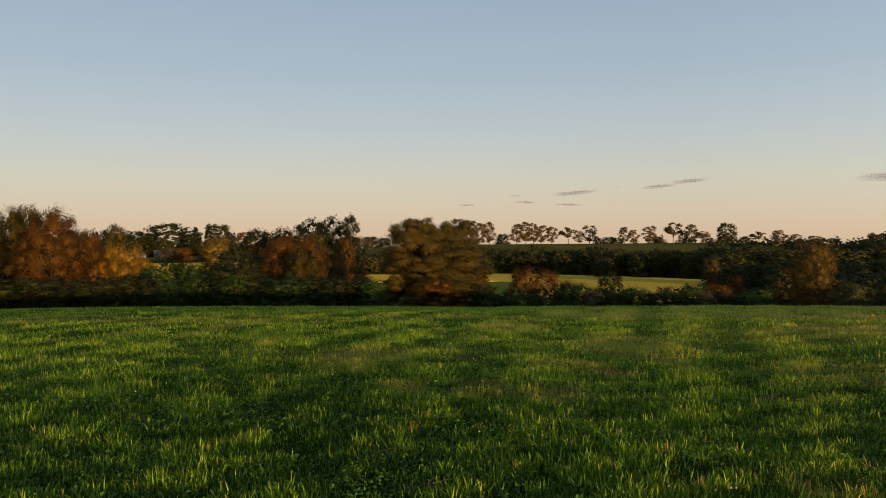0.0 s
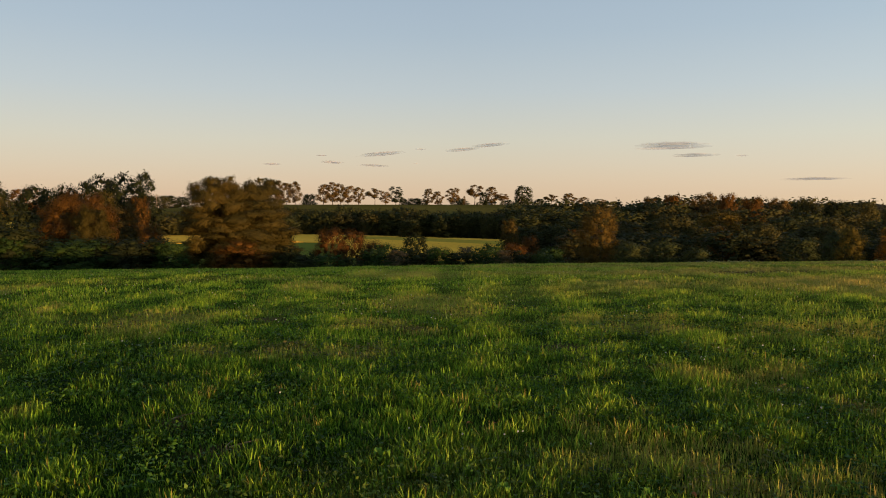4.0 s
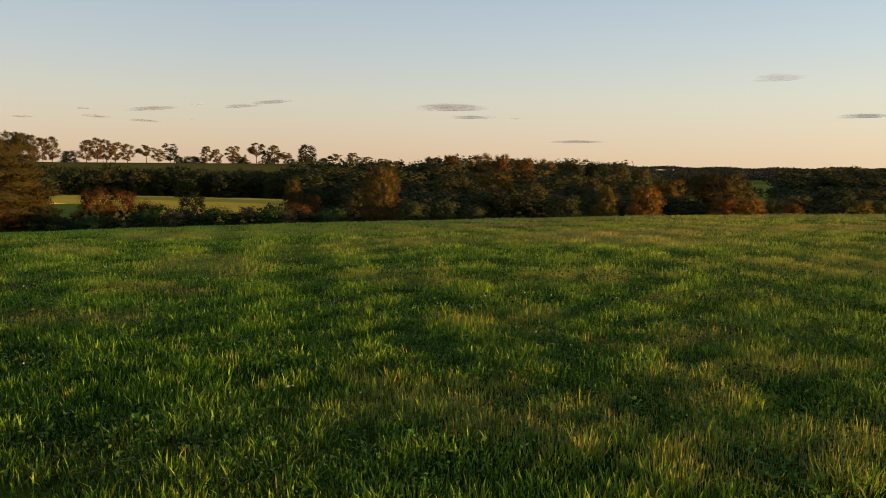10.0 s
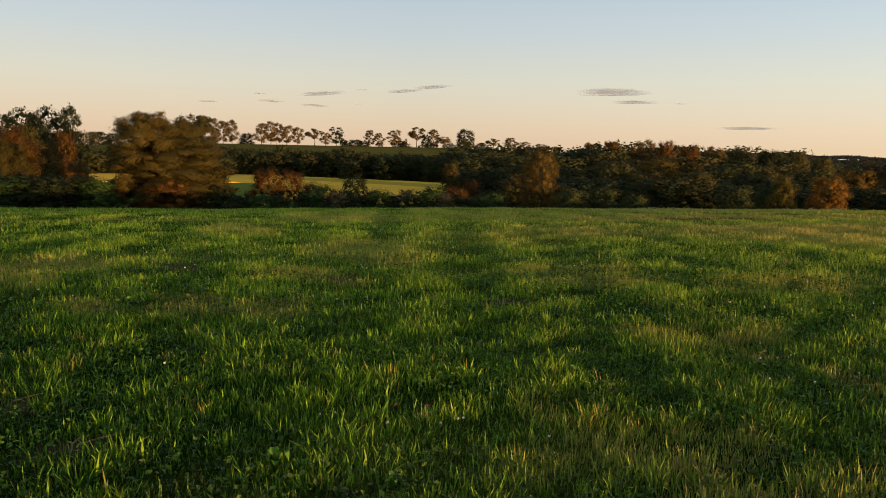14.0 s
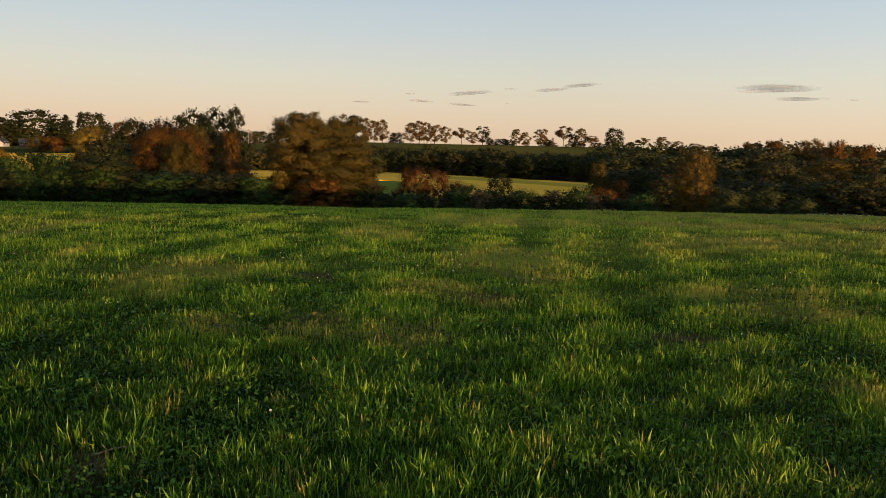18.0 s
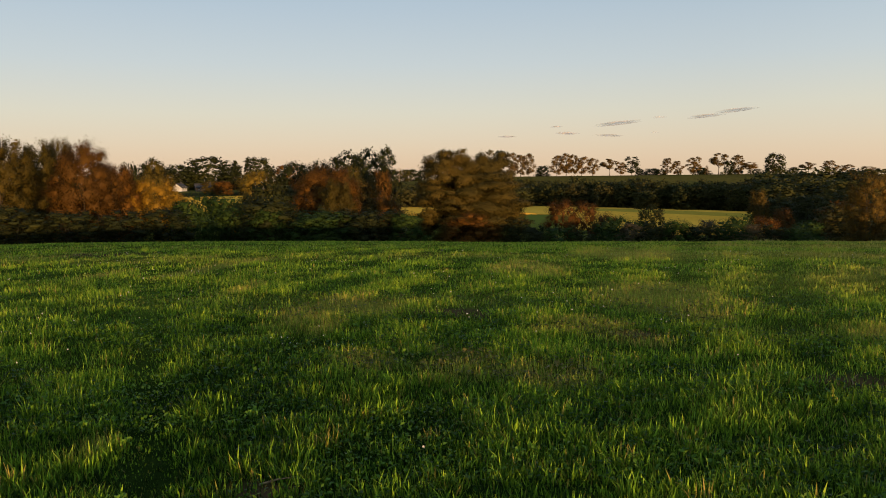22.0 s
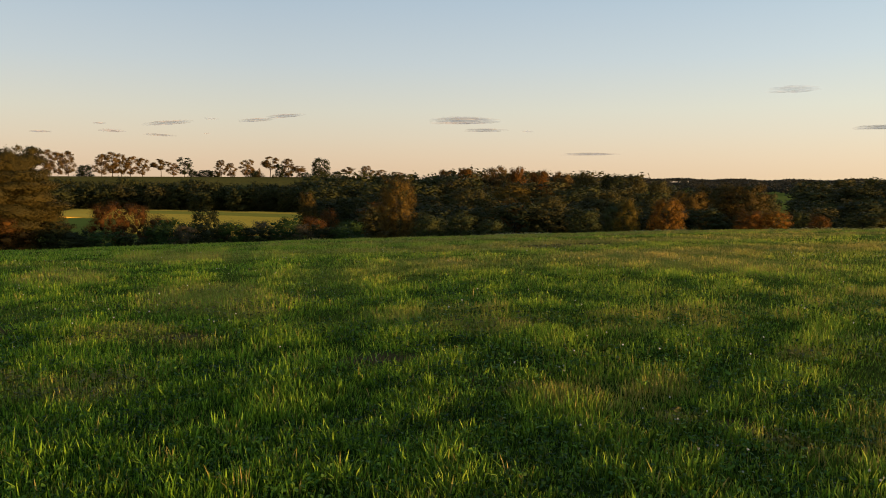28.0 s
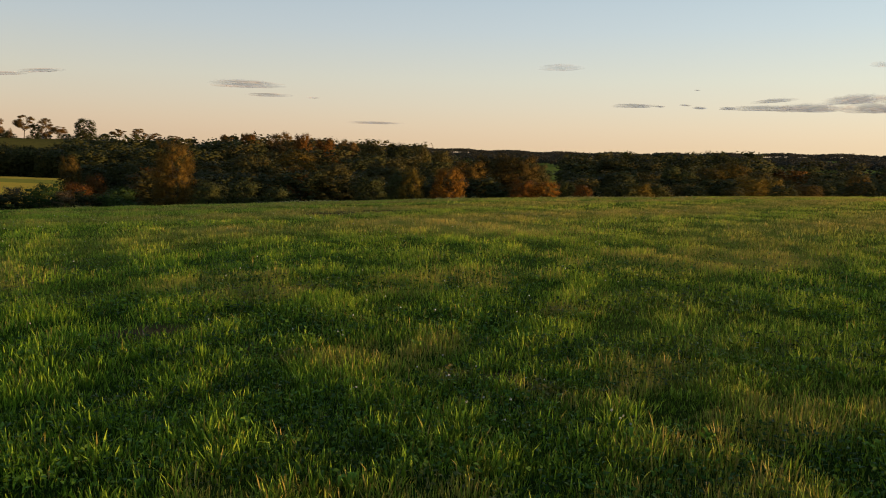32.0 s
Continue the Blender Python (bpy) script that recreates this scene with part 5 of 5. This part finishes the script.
def clover_flower():
    """A white clover head of many florets on a thin stalk."""
    root = tagged(new("clover_flower"), "small white clover flower on a thin stalk", "flower", "clover flowers")
    v, f = tube([(0, 0, 0), (0.004, 0.002, 0.05), (0.006, 0.003, 0.1)], [0.0016, 0.0014, 0.0012], 5)
    part("stalk", link_mesh("stalk", v, f, [STALK], True), root)
    v, f = [], []
    for i in range(26):
        z = 1 - 2 * (i + 0.5) / 26
        r, a = math.sqrt(1 - z * z), i * 2.4
        d = Vector((r * math.cos(a), r * math.sin(a), z))
        q = d.to_track_quat("Z", "Y")
        k = len(v)
        for p in ((-0.003, 0, 0.003), (0.003, 0, 0.003), (0, 0.002, 0.0135), (0, -0.002, 0.0135)):
            v.append(tuple(Vector((0.006, 0.003, 0.108)) + q @ Vector(p)))
        f += [(k, k + 1, k + 2), (k, k + 3, k + 1), (k, k + 2, k + 3), (k + 1, k + 3, k + 2)]
    part("flower_head", link_mesh("flower_head", v, f, [PETAL]), root, "rounded white flower head")
    return root


def at_ground(x, y, turn=0.0, size=1.0, sink=0.0):
    return pose(x, y, float(land(x, y)) - sink, 0, 0, turn) @ Matrix.Diagonal((size, size, size, 1))


bloom = clover_flower()
bloom.matrix_basis = at_ground(0.3, 6.64, 0, 0.6)
g0 = np.random.default_rng(77)
for cx, cy, wide, many in ((-1.07, 9.72, 0.4, 14), (4.42, 4.6, 0.12, 5), (3.69, 6.06, 0.15, 4), (4.05, 5.18, 0.2, 5), (1.05, 5.4, 0.1, 3), (1.87, 5.07, 0.25, 6), (4.41, 5.85, 0.25, 8), (4.45, 7.19, 0.2, 4), (-0.6, 10.2, 1.0, 6), (2.8, 16.0, 2.4, 10), (5.2, 12.5, 1.6, 6), (-2.4, 12.5, 1.5, 8)):
    for _ in range(many):
        copy_thing(bloom, at_ground(cx + g0.normal(0, wide), cy + g0.normal(0, wide), float(g0.random()) * 360, 0.6 + 0.4 * float(g0.random()), 0.0))


def blossoms(seed):
    """Small white clover heads strewn thinly over the field, past counting."""
    g = np.random.default_rng(seed)
    n = 900
    r, a = np.sqrt(g.uniform(49, 700, n)), np.radians(g.uniform(-38, 62, n))
    x, y = HUB_X + r * np.sin(a), HUB_Y + r * np.cos(a)
    keep = lumps(x, y, 2.0, 9.0, 17) > 0.5
    x, y = x[keep], y[keep]
    z = land(x, y) + g.uniform(0.05, 0.1, len(x))
    v, f = [], []
    for p, q, h, s in zip(x, y, z, g.uniform(0.006, 0.011, len(x))):
        k = len(v)
        v += [(p - s, q, h), (p, q - s, h), (p + s, q, h), (p, q + s, h), (p, q, h + s), (p, q, h - s)]
        f += [(k + i, k + (i + 1) % 4, k + 4) for i in range(4)] + [(k + (i + 1) % 4, k + i, k + 5) for i in range(4)]
    tagged(new("clover_blossoms", link_mesh("clover_blossoms", v, f, [PETAL])), "tiny white clover heads strewn over the field", "flowers", kind="stuff")


blossoms(23)


def leaf_sheet(length, width, arch, curl, mat, name="leaf"):
    """One broad arching leaf with a fold along its midrib, from its foot at the origin along +x."""
    v, f = [], []
    for i in range(7):
        u = i / 6
        w = width * math.sin(math.pi * min(0.98, 0.12 + 0.88 * u)) ** 0.8 / 2
        x, z = length * u * (1 - 0.25 * arch * u), length * arch * (1.3 * u - 1.1 * u * u)
        for s in (-1, 0, 1):
            v.append((x, s * w, z + abs(s) * w * curl))
    for i in range(6):
        for s in (0, 1):
            k = 3 * i + s
            f.append((k, k + 3, k + 4, k + 1))
    return link_mesh(name, v, f, [mat], True)


def rosette(leaves, length, width, label, seed):
    """A broad-leaved weed: arching leaves round a short stem."""
    g = np.random.default_rng(seed)
    root = tagged(new("broadleaf_weed"), label, "weed")
    for i in range(leaves):
        me = leaf_sheet(length * (0.7 + 0.5 * g.random()), width * (0.8 + 0.4 * g.random()), 1.2 + 1.3 * g.random(), 0.35, WEED)
        part("leaf", me, root, m=pose(0, 0, 0.005, 0, 0, i * 360 / leaves + g.normal(0, 14)))
    return root


dock = rosette(7, 0.13, 0.04, "bright green broad-leaved weed standing in the grass", 3)
dock.matrix_basis = at_ground(0.85, 4.85, 0, 0.9)
for wx, wy, s in ((0.95, 4.78, 0.8), (2.1, 3.9, 0.9), (1.4, 4.15, 1.0), (0.84, 6.62, 0.75), (3.5, 4.9, 0.7), (2.9, 5.9, 0.8), (1.9, 6.6, 0.8), (4.8, 5.6, 0.8), (-0.9, 7.4, 0.8), (3.9, 6.9, 0.7), (0.4, 5.0, 0.7), (1.15, 4.0, 0.8)):
    copy_thing(dock, at_ground(wx, wy, wx * 230 % 360, 0.75 * s / 0.9))
small = rosette(5, 0.085, 0.022, "low narrow-leaved weed between the grass blades", 8)
small.matrix_basis = at_ground(1.3, 4.5)
for _ in range(44):
    wr, wa = 2.4 + 4.2 * float(g0.random()) ** 0.8, radians(-38 + 112 * float(g0.random()))
    copy_thing(small, at_ground(HUB_X + wr * math.sin(wa), HUB_Y + wr * math.cos(wa), 360 * float(g0.random()), 0.7 + 0.6 * float(g0.random())))

for lx, ly, turn in ((1.72, 5.42, 30), (1.6, 5.5, 200), (2.35, 3.85, 100)):
    fallen = tagged(new("fallen_leaf", leaf_sheet(0.055, 0.028, 0.5, 0.5, DEAD, "fallen_leaf")), "curled orange dead leaf caught in the grass", "leaf", "fallen leaves")
    fallen.matrix_basis = at_ground(lx, ly, turn, 1.0, -0.035)

for tx_, ty_, turn, ln in ((-0.05, 5.32, 80, 0.12), (0.05, 5.36, 5, 0.2), (3.1, 10.75, 20, 0.3), (3.45, 8.45, 60, 0.2), (-0.4, 6.2, 10, 0.18)):
    v, f = tube([(-ln / 2, 0, 0.015), (0, 0.02, 0.03), (ln / 2, -0.01, 0.05)], [0.006, 0.005, 0.002], 6)
    twig = tagged(new("twig", link_mesh("twig", v, f, [TWIG], True)), "dry brown twig lying in a bare patch", "twig", "twigs")
    twig.matrix_basis = at_ground(tx_, ty_, turn)
